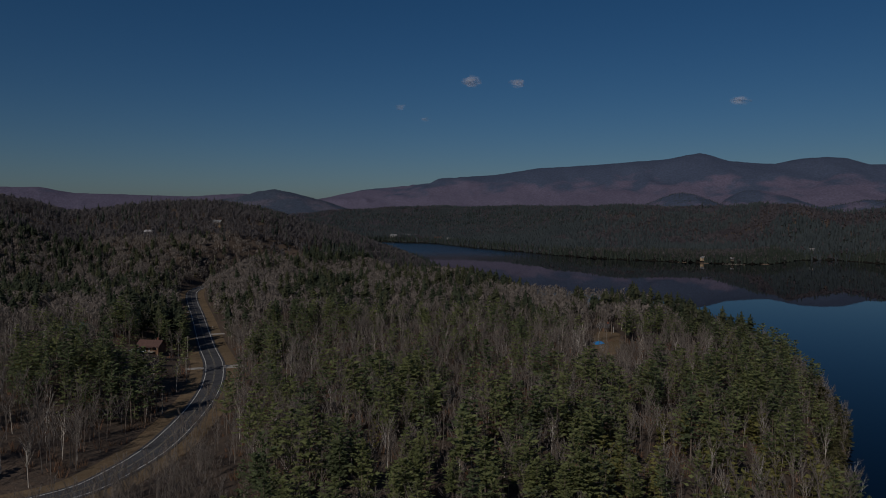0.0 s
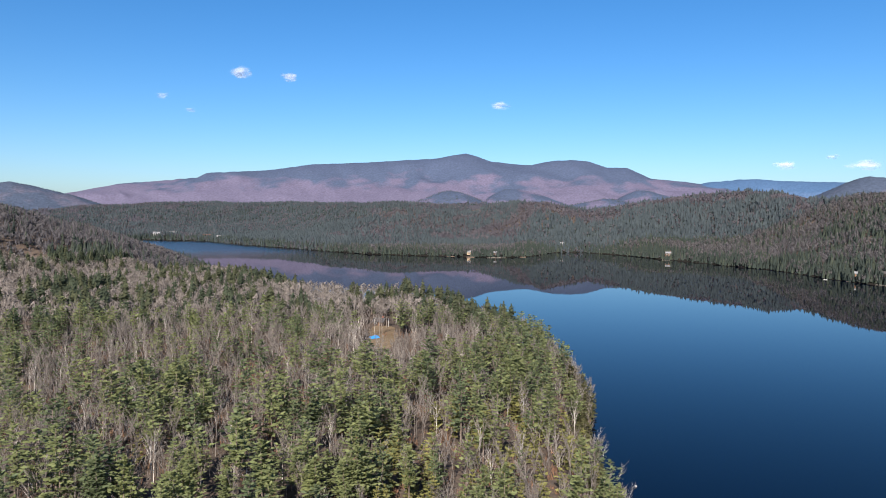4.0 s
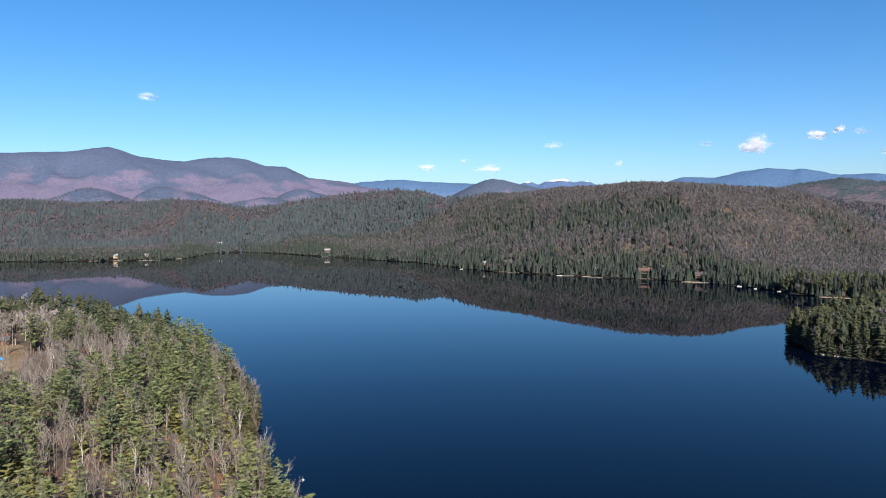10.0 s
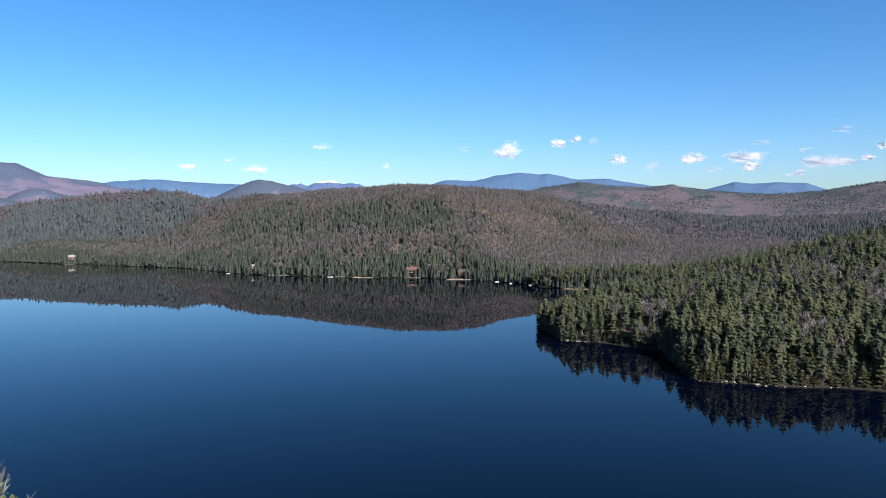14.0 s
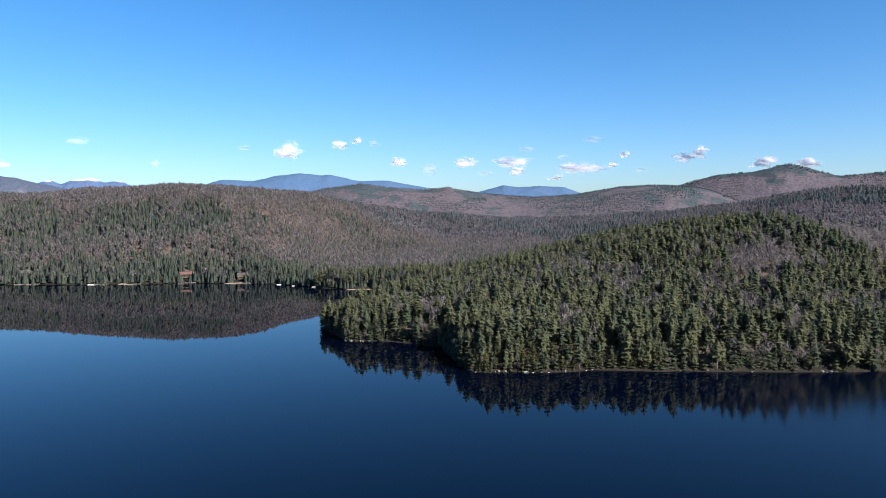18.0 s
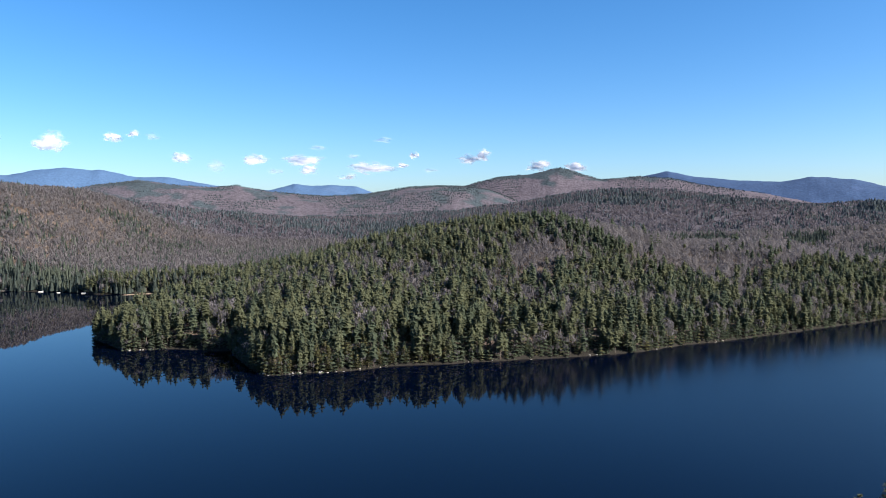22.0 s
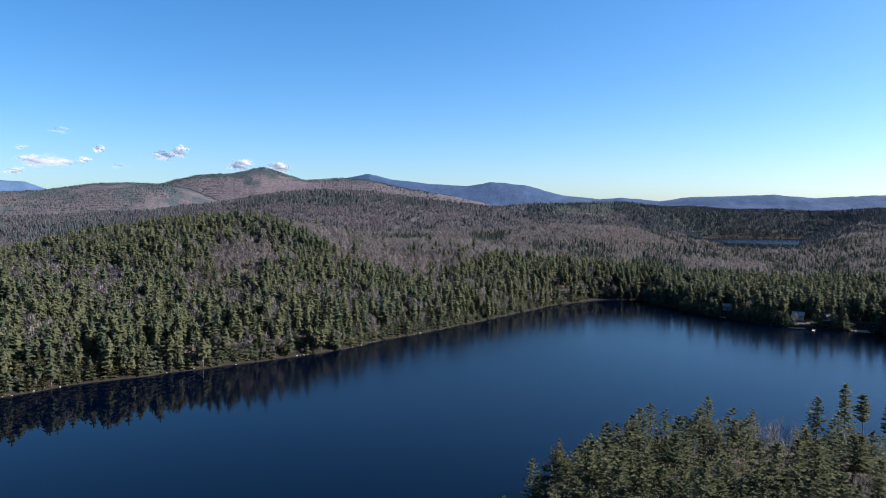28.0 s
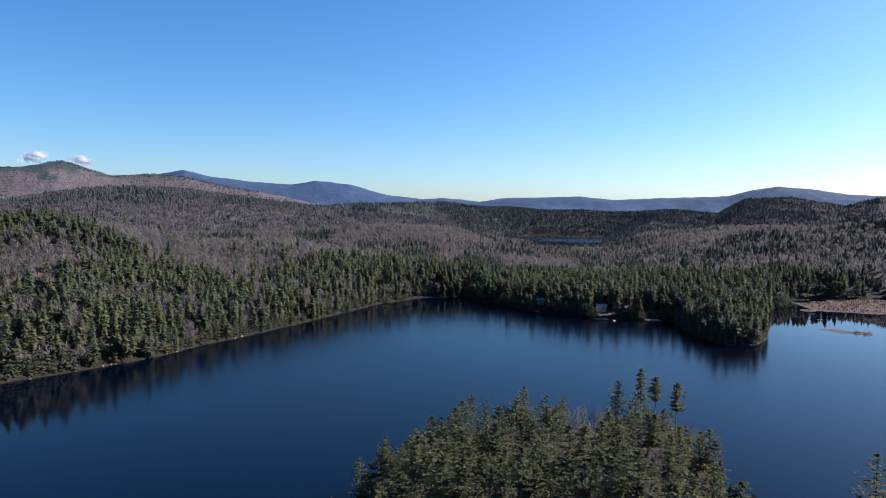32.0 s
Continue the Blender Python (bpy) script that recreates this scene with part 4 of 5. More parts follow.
NEAR_KINDS = (("pine_tree", PINE_NEAR, 0, "tall white pine with layered green boughs", "crown"), ("hemlock_tree", PINE_NEAR, 1, "dark green hemlock with drooping boughs", "crown"),
              ("cedar_tree", CEDAR_NEAR, 2, "yellow-green cedar with foliage down to the ground", "crown"), ("hardwood_tree", BARE_NEAR, 3, "leafless grey-brown hardwood tree", "crown"),
              ("birch_tree", BARE_NEAR, 4, "leafless birch with pale bark", "crown"))


def plant_near_things(x, y, z, kind, where, size):
    """The trees closest to the camera, one object each."""
    for k, (name, shapes, mat, label, crown_name) in enumerate(NEAR_KINDS):
        sel = np.nonzero(kind == k)[0]
        first = {}
        for i in sel:
            n = RNG.randint(len(shapes))
            m = Matrix.LocRotScale((x[i], y[i], z[i] - 0.2), Euler((RNG.normal() * 0.02, RNG.normal() * 0.02, RNG.uniform(0, 6.28))), Vector((1, 1, 1)))
            s = RNG.uniform(0.72, 1.2) * size * (1 if k < 3 else 0.84)
            if n not in first:
                # The headland takes the darker colour set, painting in its backlit look.
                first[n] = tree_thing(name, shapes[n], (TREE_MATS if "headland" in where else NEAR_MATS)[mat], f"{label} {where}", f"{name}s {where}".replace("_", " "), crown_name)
                ob = first[n]
                ob.matrix_basis = m
            else:
                ob = copy_thing(first[n], m)
            ob.scale = (s, s, s * RNG.uniform(0.92, 1.08))


def plant_all():
    sets = {"near": (PINE_2, PINE_2, CEDAR_2, BARE_2, BARE_2), "mid": (PINE_MID, PINE_MID, CEDAR_MID, BARE_MID, BARE_MID), "far": (PINE_FAR, PINE_FAR, PINE_FAR, BARE_FAR, BARE_FAR), "vfar": (PINE_VFAR, PINE_VFAR, PINE_VFAR, BARE_VFAR, BARE_VFAR)}
    stands = (("near", "on the wooded point", -36, 40, 135, 420, 380, None, 180), ("near", "on the small headland", 122, 172, 165, 420, 380, None, 240), ("mid", "on the far side of the bay", 69, 120, 380, 470, 420, None, 0),
              ("mid", "behind the point", -36, 40, 420, 900, 330, None, 0), ("mid", "on the pine-covered peninsula", 69, 172, 470, 900, 380, None, 0),
              ("far", "on the hills behind the road", -38, 20, 900, 1700, 260, None, 0), ("far", "on the hill across the lake", 20, 88, 820, 1680, 300, None, 0), ("far", "on the hills behind the peninsula", 88, 136, 900, 1700, 230, None, 0), ("far", "on the low hills behind the marsh", 136, 172, 900, 1700, 200, None, 0), ("vfar", "on the distant hills", -38, 172, 1700, 3000, 28, None, 0), ("vfar", "on the slopes at the head of the lake", -4, 50, 1660, 2450, 260, None, 0), ("vfar", "on the wooded ridges behind the bay", 84, 172, 1650, 2700, 130, None, 0), ("vfar", "on the hills beyond the second lake", 98, 172, 3000, 3500, 36, None, 0), ("vfar", "on the valley floor beyond the lake", -12, 20, 2450, 3900, 80, None, 0), ("vfar", "behind the hill across the lake", 48, 84, 1660, 2600, 120, None, 0), ("vfar", "round the second lake", 134, 166, 2500, 3400, 130, None, 0))
    for size, where, a0, a1, r0, r1, per, shore, single in stands:
        x, y, z, d, kind = plant(a0, a1, r0, r1, per, shore)
        if single:
            near = np.hypot(x, y) < single
            plant_near_things(x[near], y[near], z[near], kind[near], where, 0.78 if a0 > 100 else 0.84)
            x, y, z, d, kind = x[~near], y[~near], z[~near], d[~near], kind[~near]
        for k in range(5):
            s = kind == k
            # Colour follows place: brightened near, haze-tinted far, darker on the headland.
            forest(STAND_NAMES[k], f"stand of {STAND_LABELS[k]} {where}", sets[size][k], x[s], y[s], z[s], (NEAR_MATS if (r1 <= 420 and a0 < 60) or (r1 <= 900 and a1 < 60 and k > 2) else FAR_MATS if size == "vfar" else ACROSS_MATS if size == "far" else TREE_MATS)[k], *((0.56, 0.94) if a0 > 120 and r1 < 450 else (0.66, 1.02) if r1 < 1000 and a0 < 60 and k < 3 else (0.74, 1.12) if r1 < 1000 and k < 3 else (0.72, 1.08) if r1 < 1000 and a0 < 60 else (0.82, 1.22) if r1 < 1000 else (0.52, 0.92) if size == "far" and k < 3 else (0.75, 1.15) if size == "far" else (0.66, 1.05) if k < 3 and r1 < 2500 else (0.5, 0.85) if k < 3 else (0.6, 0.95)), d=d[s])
    # low growth that hides the banks
    for size, where, a0, a1, r0, r1, per in (("near", "along the near shore", -10, 172, 180, 420, 1300), ("mid", "along the shore of the bay", 69, 172, 395, 850, 2300), ("far", "along the far shore", -8, 80, 820, 2500, 420)):
        x, y, z, d, kind = plant(a0, a1, r0, r1, per, 9 if size == "near" else 12 if size == "mid" else 22)
        s = RNG.rand(len(x)) < 0.75
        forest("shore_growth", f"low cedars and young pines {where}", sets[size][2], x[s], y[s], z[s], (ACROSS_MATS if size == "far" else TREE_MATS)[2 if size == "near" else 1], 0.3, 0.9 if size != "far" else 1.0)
        s = ~s
        forest("shore_shrubs", f"leafless shrubs {where}", sets[size][3], x[s], y[s], z[s], TREE_MATS[3], 0.25, 0.5)
    for where, a0, a1, r0, r1, deep in (("under the pines of the bay", 69, 140, 380, 760, 70), ("under the pines by the cabins", 136, 160, 500, 760, 60)):
        x, y, z, d, kind = plant(a0, a1, r0, r1, 260, deep)
        forest("young_conifers", f"young conifers {where}", CEDAR_MID, x, y, z, TREE_MATS[1], 0.45, 1.05)
    az = RNG.uniform(-34, -17.6, 640)
    r = RNG.uniform(0.52, 0.97, 640) * (np.interp(az, (-40, -28.9, -24.6, -21.2, -18.5, -17.4), (212, 211, 225, 253, 308, 345)) - 11)
    x, y = polar(az, r)
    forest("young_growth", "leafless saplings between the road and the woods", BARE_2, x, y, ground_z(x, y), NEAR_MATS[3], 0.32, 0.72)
    x, y, z, d, kind = plant(-36, 40, 120, 420, 420)
    forest("undergrowth", "russet and brown brush under the trees", BRUSH, x, y, z, [RUSSET], 0.5, 1.2)
    x, y, z, d, kind = plant(128, 158, 165, 300, 900)
    forest("undergrowth", "brown brush and saplings under the headland pines", BRUSH, x, y, z, [TWIGS], 0.8, 1.6)


plant_all()


def mountain_woods():
    """Conifers on the slopes and crests of the nearer ranges."""
    for az, s, x, y, z, seed, mat in RANGES:
        ok = np.nonzero((s > -1.25) & (s < 0.12))[0]
        if mat in (BLUE, SNOW, HAZY):
            continue
        small = 0.5 if mat in (SLOPE_D, SLOPE_E) else 0.5 if np.hypot(x[0, 36], y[0, 36]) < 3800 else 0.34
        hill = mat in (SLOPE_C, SLOPE_D, SLOPE_E, KNOLL)
        n = int((520 if mat in (SLOPE_D, SLOPE_E) else 200 if hill else 60) * (az[-1] - az[0]))
        i, f = RNG.randint(0, len(az) - 1, n), RNG.rand(n)
        j = RNG.choice(ok, n)
        px, py, pz = (a[i, j] * (1 - f) + a[i + 1, j] * f for a in (x, y, z))
        keep = (value_noise(px + seed, py, 230, 3) + 0.35 * (s[j] + 0.6) > (-0.1 if hill else 0.05)) & (pz > 10)
        px, py, pz = px[keep], py[keep], pz[keep]
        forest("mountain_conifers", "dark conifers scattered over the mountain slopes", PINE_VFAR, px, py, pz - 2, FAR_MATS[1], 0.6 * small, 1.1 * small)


mountain_woods()


# ---- parts of things ----
def part(name, bm, mat, parent, label=""):
    """Links a bmesh as one mesh under a thing or a part."""
    me = bpy.data.meshes.new(name)
    bm.normal_update()
    bm.to_mesh(me)
    bm.free()
    me.materials.append(mat)
    ob = new(name, me)
    ob.parent = parent
    return tagged(ob, label) if label else ob


def box(w, d, h, at=(0, 0, 0), bevel=0.0, turn=0.0):
    """A block standing on its base centre."""
    bm = bmesh.new()
    bmesh.ops.create_cube(bm, size=1, matrix=Matrix.Translation((at[0], at[1], at[2] + h / 2)) @ Matrix.Rotation(radians(turn), 4, "Z") @ Matrix.Diagonal((w, d, h, 1)))
    if bevel:
        bmesh.ops.bevel(bm, geom=bm.edges[:], offset=bevel, segments=1, affect="EDGES")
    return bm


def rod(a, b, ra, rb=None, sides=8):
    v, t, _ = limb(a, b, ra, ra if rb is None else rb, sides, 0)
    bm = bmesh.new()
    vs = [bm.verts.new(p) for p in v]
    for tri in t:
        bm.faces.new([vs[i] for i in tri])
    bm.faces.new(vs[:sides][::-1])
    bm.faces.new(vs[sides:])
    return bm


def lump(rng, size, detail=2, rough=0.25):
    """A rounded uneven stone."""
    bm = bmesh.new()
    bmesh.ops.create_icosphere(bm, subdivisions=detail, radius=1)
    seed = Vector(rng.uniform(-50, 50, 3))
    for v in bm.verts:
        v.co *= 1 + rough * noise.noise(v.co * 1.3 + seed) + 0.1 * noise.noise(v.co * 3.1 + seed)
        v.co = Vector((v.co.x * size[0], v.co.y * size[1], v.co.z * size[2]))
    return bm


def height_at(az, r):
    x, y = polar(az, r)
    return float(x), float(y), float(ground_z(np.array([x]), np.array([y]))[0])


WALLS = {"white": material("white_clapboard", (0.36, 0.35, 0.34), 0.7, (0.29, 0.28, 0.275), 0.5), "brown": material("brown_stained_boards", (0.20, 0.12, 0.08), 0.8, (0.15, 0.09, 0.06), 0.5),
         "tan": material("tan_boards", (0.42, 0.32, 0.21), 0.8, (0.34, 0.25, 0.17), 0.5), "grey": material("weathered_grey_boards", (0.32, 0.31, 0.30), 0.8, (0.25, 0.24, 0.235), 0.5),
         "orange": material("orange_stained_boards", (0.36, 0.17, 0.075), 0.8, (0.29, 0.14, 0.06), 0.5), "pale": material("pale_cream_boards", (0.40, 0.37, 0.32), 0.8, (0.33, 0.30, 0.26), 0.5), "dark": material("dark_brown_boards", (0.085, 0.06, 0.048), 0.85, (0.06, 0.045, 0.036), 0.5)}
ROOFS = {"grey": material("grey_shingles", (0.22, 0.22, 0.225), 0.85, (0.17, 0.17, 0.175), 0.8), "green": material("dark_green_metal", (0.055, 0.085, 0.07), 0.5, (0.045, 0.07, 0.058), 0.8),
         "red": material("rust_red_roofing", (0.115, 0.070, 0.062), 0.8, (0.092, 0.056, 0.050), 0.8), "pale": material("pale_metal_roofing", (0.34, 0.33, 0.34), 0.6, (0.27, 0.26, 0.27), 0.8), "dark": material("dark_shingles", (0.075, 0.07, 0.07), 0.85, (0.055, 0.05, 0.05), 0.8)}
PANE = material("window_glass", (0.04, 0.05, 0.06), 0.08, spec=0.6)
TRIM = material("white_trim", (0.46, 0.45, 0.44), 0.6)
BRICK = material("chimney_brick", (0.26, 0.12, 0.09), 0.9)
TIMBER = material("weathered_timber", (0.33, 0.30, 0.265), 0.85, (0.26, 0.235, 0.205), 0.6)
ASPHALT = material("worn_asphalt", (0.075, 0.075, 0.082), 0.85, (0.055, 0.055, 0.060), 0.12, (0.105, 0.105, 0.112), 0.5)
LINE_WHITE = material("worn_white_paint", (0.68, 0.68, 0.66), 0.7, (0.5, 0.5, 0.49), 0.4)
LINE_YELLOW = material("worn_yellow_paint", (0.30, 0.26, 0.18), 0.7, (0.17, 0.155, 0.13), 0.4)
GRASS = material("dry_tan_grass", (0.190, 0.138, 0.088), 0.95, (0.140, 0.104, 0.066), 0.1, (0.120, 0.080, 0.050), 0.5, bump=0.5)
GRAVEL = material("pale_gravel", (0.40, 0.375, 0.345), 0.95, (0.31, 0.285, 0.26), 0.3, bump=0.4)
SAND = material("tan_sand", (0.26, 0.195, 0.15), 0.95, (0.20, 0.15, 0.115), 0.2, (0.2, 0.14, 0.1), 1.0, bump=0.3)
STONE = material("pale_shore_stone", (0.27, 0.255, 0.235), 0.9, (0.19, 0.175, 0.16), 0.6, (0.12, 0.11, 0.10), 2.0, 0.2, bump=0.4)
TARP = material("blue_tarpaulin", (0.03, 0.24, 0.58), 0.45, (0.025, 0.19, 0.48), 0.6, spec=0.5)
BOAT_WHITE = material("white_boat_hull", (0.52, 0.52, 0.51), 0.35, (0.44, 0.44, 0.43), 0.8, spec=0.5)
CAR_PAINT = material("white_car_paint", (0.72, 0.73, 0.74), 0.25, (0.68, 0.69, 0.70), 1.0, spec=0.6)
RUBBER = material("black_rubber", (0.02, 0.02, 0.02), 0.9)
MARSH = material("russet_marsh_grass", (0.082, 0.058, 0.058), 0.95, (0.062, 0.046, 0.048), 0.03, (0.105, 0.078, 0.070), 0.25, bump=0.6)


# ---- road ----
def ribbon(name, offset, width, lift, mat, parent=None, along=(0, 1), label=""):
    """A strip that follows the road's line, offset to its left, lying on the ground."""
    p = ROAD_LINE[int(along[0] * 239):int(along[1] * 239) + 1]
    d = np.gradient(p, axis=0)
    d /= np.linalg.norm(d, axis=1)[:, None]
    left = np.stack([-d[:, 1], d[:, 0]], 1)
    cols = []
    for o, dz in ((offset + width / 2, -0.25), (offset + width / 2, 0), (offset + width / 4, 0.02), (offset, 0.04), (offset - width / 4, 0.02), (offset - width / 2, 0), (offset - width / 2, -0.25)):
        q = p + left * o
        cols.append(np.column_stack([q, np.full(len(q), ROAD_Z + lift + dz * min(1, width / 8) if dz > 0 else ROAD_Z + lift + dz)]))
    v = np.stack(cols, 1).reshape(-1, 3)
    ob = new(name, raw_mesh(name, v, grid_tris(len(p), 7), [mat]))
    ob.parent = parent
    if label:
        tagged(ob, label)
    return ob


road = ribbon("road", 0, 10.4, 0.30, ASPHALT)
tagged(road, "two-lane asphalt road curving through the woods, worn and patched", "road", kind="structure")
for o in (4.0, -4.0):
    ribbon("edge_line", o, 0.28, 0.345, LINE_WHITE, road, label="worn white edge line")
for o in (0.2, -0.2):
    ribbon("centre_line", o, 0.18, 0.355, LINE_YELLOW, road, label="worn yellow centre line")
for o in (8.2, -8.2):
    tagged(ribbon("verge", o, 5.8, 0.16, GRASS), "strip of dry tan grass beside the road", "grass verge", kind="structure")


def on_road(u, offset):
    i = int(u * 238)
    d = ROAD_LINE[i + 1] - ROAD_LINE[i]
    d /= np.linalg.norm(d)
    return ROAD_LINE[i] + np.array([-d[1], d[0]]) * offset, math.atan2(d[1], d[0])


def utility_pole(x, y, z, turn):
    top = new("utility_pole")
    part("pole", rod((0, 0, -0.5), (0, 0, 11), 0.19, 0.12), TIMBER, top)
    part("crossarm", box(2.4, 0.12, 0.14, (0, 0, 10.2)), TIMBER, top)
    for k in (-1.0, -0.4, 0.4, 1.0):
        part("insulator", rod((k, 0, 10.34), (k, 0, 10.55), 0.06, 0.04, 6), PANE, top)
    top.matrix_basis = Matrix.Translation((x, y, z)) @ Matrix.Rotation(turn, 4, "Z")
    return tagged(top, "weathered wooden utility pole beside the road", "utility pole", group="utility poles along the road")


for u in (0.40, 0.47, 0.545, 0.62, 0.70, 0.78):
    (_x, _y), _t = on_road(u, 11.5)
    utility_pole(_x, _y, float(ground_z(np.array([_x]), np.array([_y]))[0]), _t + 1.571)


def drive(u, offset, length, width, turn, label):
    (x, y), t = on_road(u, offset)
    ob = new("driveway")
    bm = box(length, width, 0.3, (0, 0, 0), 0.08)
    me = bpy.data.meshes.new("driveway")
    bm.to_mesh(me)
    bm.free()
    me.materials.append(GRAVEL)
    bpy.data.objects.remove(ob)
    ob = new("driveway", me)
    ob.matrix_basis = Matrix.Translation((x, y, ROAD_Z + 0.02)) @ Matrix.Rotation(t + radians(turn), 4, "Z")
    tagged(ob, label, "driveway", kind="structure")


drive(0.50, -10.5, 12, 7, 90, "pale gravel turnout at the road's edge")
drive(0.50, 12.0, 14, 4, 90, "gravel driveway leaving the road")
drive(0.66, 13, 16, 4, 80, "gravel driveway leaving the road")
drive(0.60, -9, 10, 4, 90, "pale gravel turnout at the road's edge")


def mailbox(u, offset):
    (x, y), t = on_road(u, offset)
    top = new("mailbox")
    part("post", box(0.12, 0.12, 1.1), TIMBER, top)
    bm = rod((-0.35, 0, 1.25), (0.35, 0, 1.25), 0.22, sides=10)
    part("box", bm, TRIM, top)
    top.matrix_basis = Matrix.Translation((x, y, ROAD_Z + 0.15)) @ Matrix.Rotation(t, 4, "Z")
    tagged(top, "white roadside mailbox on a wooden post", "mailbox", group="mailboxes by the road")


mailbox(0.435, -6.8)
mailbox(0.61, -7.0)


# ---- houses ----
def house(az, r, w, d, h, wall, roof, turn, label):
    """A gabled house with walls, roof, door, windows, chimney and porch."""
    x, y, z = height_at(az, r)
    top = new("house")
    wm, rm = WALLS[wall], ROOFS[roof]
    rise = d * 0.36
    bm = box(w, d, h + 1.6, (0, 0, -1.6))
    a = [bm.verts.new(p) for p in ((-w / 2, -d / 2, h), (-w / 2, d / 2, h), (-w / 2, 0, h + rise), (w / 2, -d / 2, h), (w / 2, d / 2, h), (w / 2, 0, h + rise))]
    bm.faces.new((a[0], a[2], a[1]))
    bm.faces.new((a[3], a[4], a[5]))
    body = part("wall", bm, wm, top)
    over, thick = 0.6, 0.22
    for sgn in (-1, 1):
        bm = bmesh.new()
        lo, hi = Vector((0, sgn * (d / 2 + over), h - over * rise * 2 / d)), Vector((0, 0, h + rise))
        pts = []
        for px in (-w / 2 - over, w / 2 + over):
            for q in (lo, hi):
                pts += [bm.verts.new((px, q.y, q.z + 0.02)), bm.verts.new((px, q.y, q.z + thick))]
        for f in ((0, 2, 3, 1), (4, 5, 7, 6), (1, 3, 7, 5), (0, 4, 6, 2), (0, 1, 5, 4), (2, 6, 7, 3)):
            bm.faces.new([pts[i] for i in f])
        part("roof_slope", bm, rm, top)
    part("chimney", box(0.8, 0.8, rise + 1.4, (w * 0.28, d * 0.12, h - 0.1), 0.03), BRICK, top)
    door = part("door", box(1.0, 0.12, 2.05, (w * 0.08, -d / 2 - 0.03, 0.05), 0.02), WALLS["brown" if wall != "brown" else "white"], top)
    part("door_handle", box(0.06, 0.1, 0.14, (w * 0.08 + 0.35, -d / 2 - 0.12, 1.0)), TRIM, door)
    rows = (0.95,) if h < 4.4 else (0.95, 0.95 + 2.7)
    count = max(2, int(w / 3))
    for zr in rows:
        if zr + 1.3 > h:
            continue
        for k in range(count):
            wx = -w / 2 + w * (k + 0.5) / count
            if zr < 1 and abs(wx - w * 0.08) < 1.2:
                continue
            for sgn in (-1, 1):
                win = part("window", box(1.25, 0.1, 1.35, (wx, sgn * (d / 2 + 0.02), zr), 0.01), TRIM, top)
                for ph in (0.1, 0.72):
                    part("pane", box(1.0, 0.1, 0.52, (wx, sgn * (d / 2 + 0.045), zr + ph)), PANE, win)
    if w > 10:
        porch = part("porch", box(w * 0.7, 2.4, 0.25, (0, -d / 2 - 1.2, 0)), TIMBER, top)
        for k in (-0.33, 0, 0.33):
            part("porch_post", rod((w * k, -d / 2 - 2.2, 0.25), (w * k, -d / 2 - 2.2, 2.6), 0.08), TIMBER, porch)
        part("porch_roof", box(w * 0.74, 2.7, 0.15, (0, -d / 2 - 1.3, 2.6)), rm, porch)
    top.matrix_basis = Matrix.Translation((x, y, z + 0.35)) @ Matrix.Rotation(radians(-turn), 4, "Z")
    return tagged(top, label, "house", group="houses round the lake")


for row in HOUSES:
    house(*row)


# ---- docks, boats and shore ----
def dock(az, r, length, width, turn, label="long pale wooden dock on posts over the water"):
    x, y = polar(az, r)
    top = new("dock")
    n = max(4, int(length / 0.9))
    for k in range(n):
        part("plank", box(length / n * 0.94, width, 0.12, (-length / 2 + (k + 0.5) * length / n, 0, 0.55)), TIMBER, top)
    for k in np.linspace(-length / 2 + 0.3, length / 2 - 0.3, max(2, int(length / 4))):
        for sgn in (-1, 1):
            part("post", rod((k, sgn * (width / 2 - 0.1), -3), (k, sgn * (width / 2 - 0.1), 1.1), 0.12), TIMBER, top)
    top.matrix_basis = Matrix.Translation((x, y, WATER_Z)) @ Matrix.Rotation(radians(-turn), 4, "Z")
    tagged(top, label, "dock", group="docks on the far shore")


def boat(az, r, length, turn, label="small white motorboat moored at the shore"):
    x, y = polar(az, r)
    top = new("boat")
    bm = bmesh.new()
    rings = []
    for u in np.linspace(0, 1, 9):
        b = length * 0.17 * (1 - max(0, (u - 0.45) / 0.55) ** 2.2)
        px = -length / 2 + u * length
        rings.append([bm.verts.new((px, s * b * f, zz + 0.25 * u * u * (zz > 0))) for s, f, zz in ((-1, 1, 0.7), (-1, 0.8, 0.1), (1, 0.0, -0.3), (1, 0.8, 0.1), (1, 1, 0.7))])
    for p, q in zip(rings[:-1], rings[1:]):
        for k in range(4):
            bm.faces.new((p[k], p[k + 1], q[k + 1], q[k]))
    bm.faces.new(rings[0][::-1])
    part("hull", bm, BOAT_WHITE, top)
    part("deck", box(length * 0.5, length * 0.24, 0.08, (-length * 0.1, 0, 0.5)), TIMBER, top)
    part("windscreen", box(0.1, length * 0.22, 0.45, (length * 0.08, 0, 0.62)), PANE, top)
    part("outboard_motor", box(0.4, 0.35, 0.9, (-length / 2 - 0.15, 0, 0.1), 0.06), RUBBER, top)
    top.matrix_basis = Matrix.Translation((x, y, 0.05 + WATER_Z)) @ Matrix.Rotation(radians(-turn), 4, "Z")
    tagged(top, label, "boat", group="boats along the far shore")


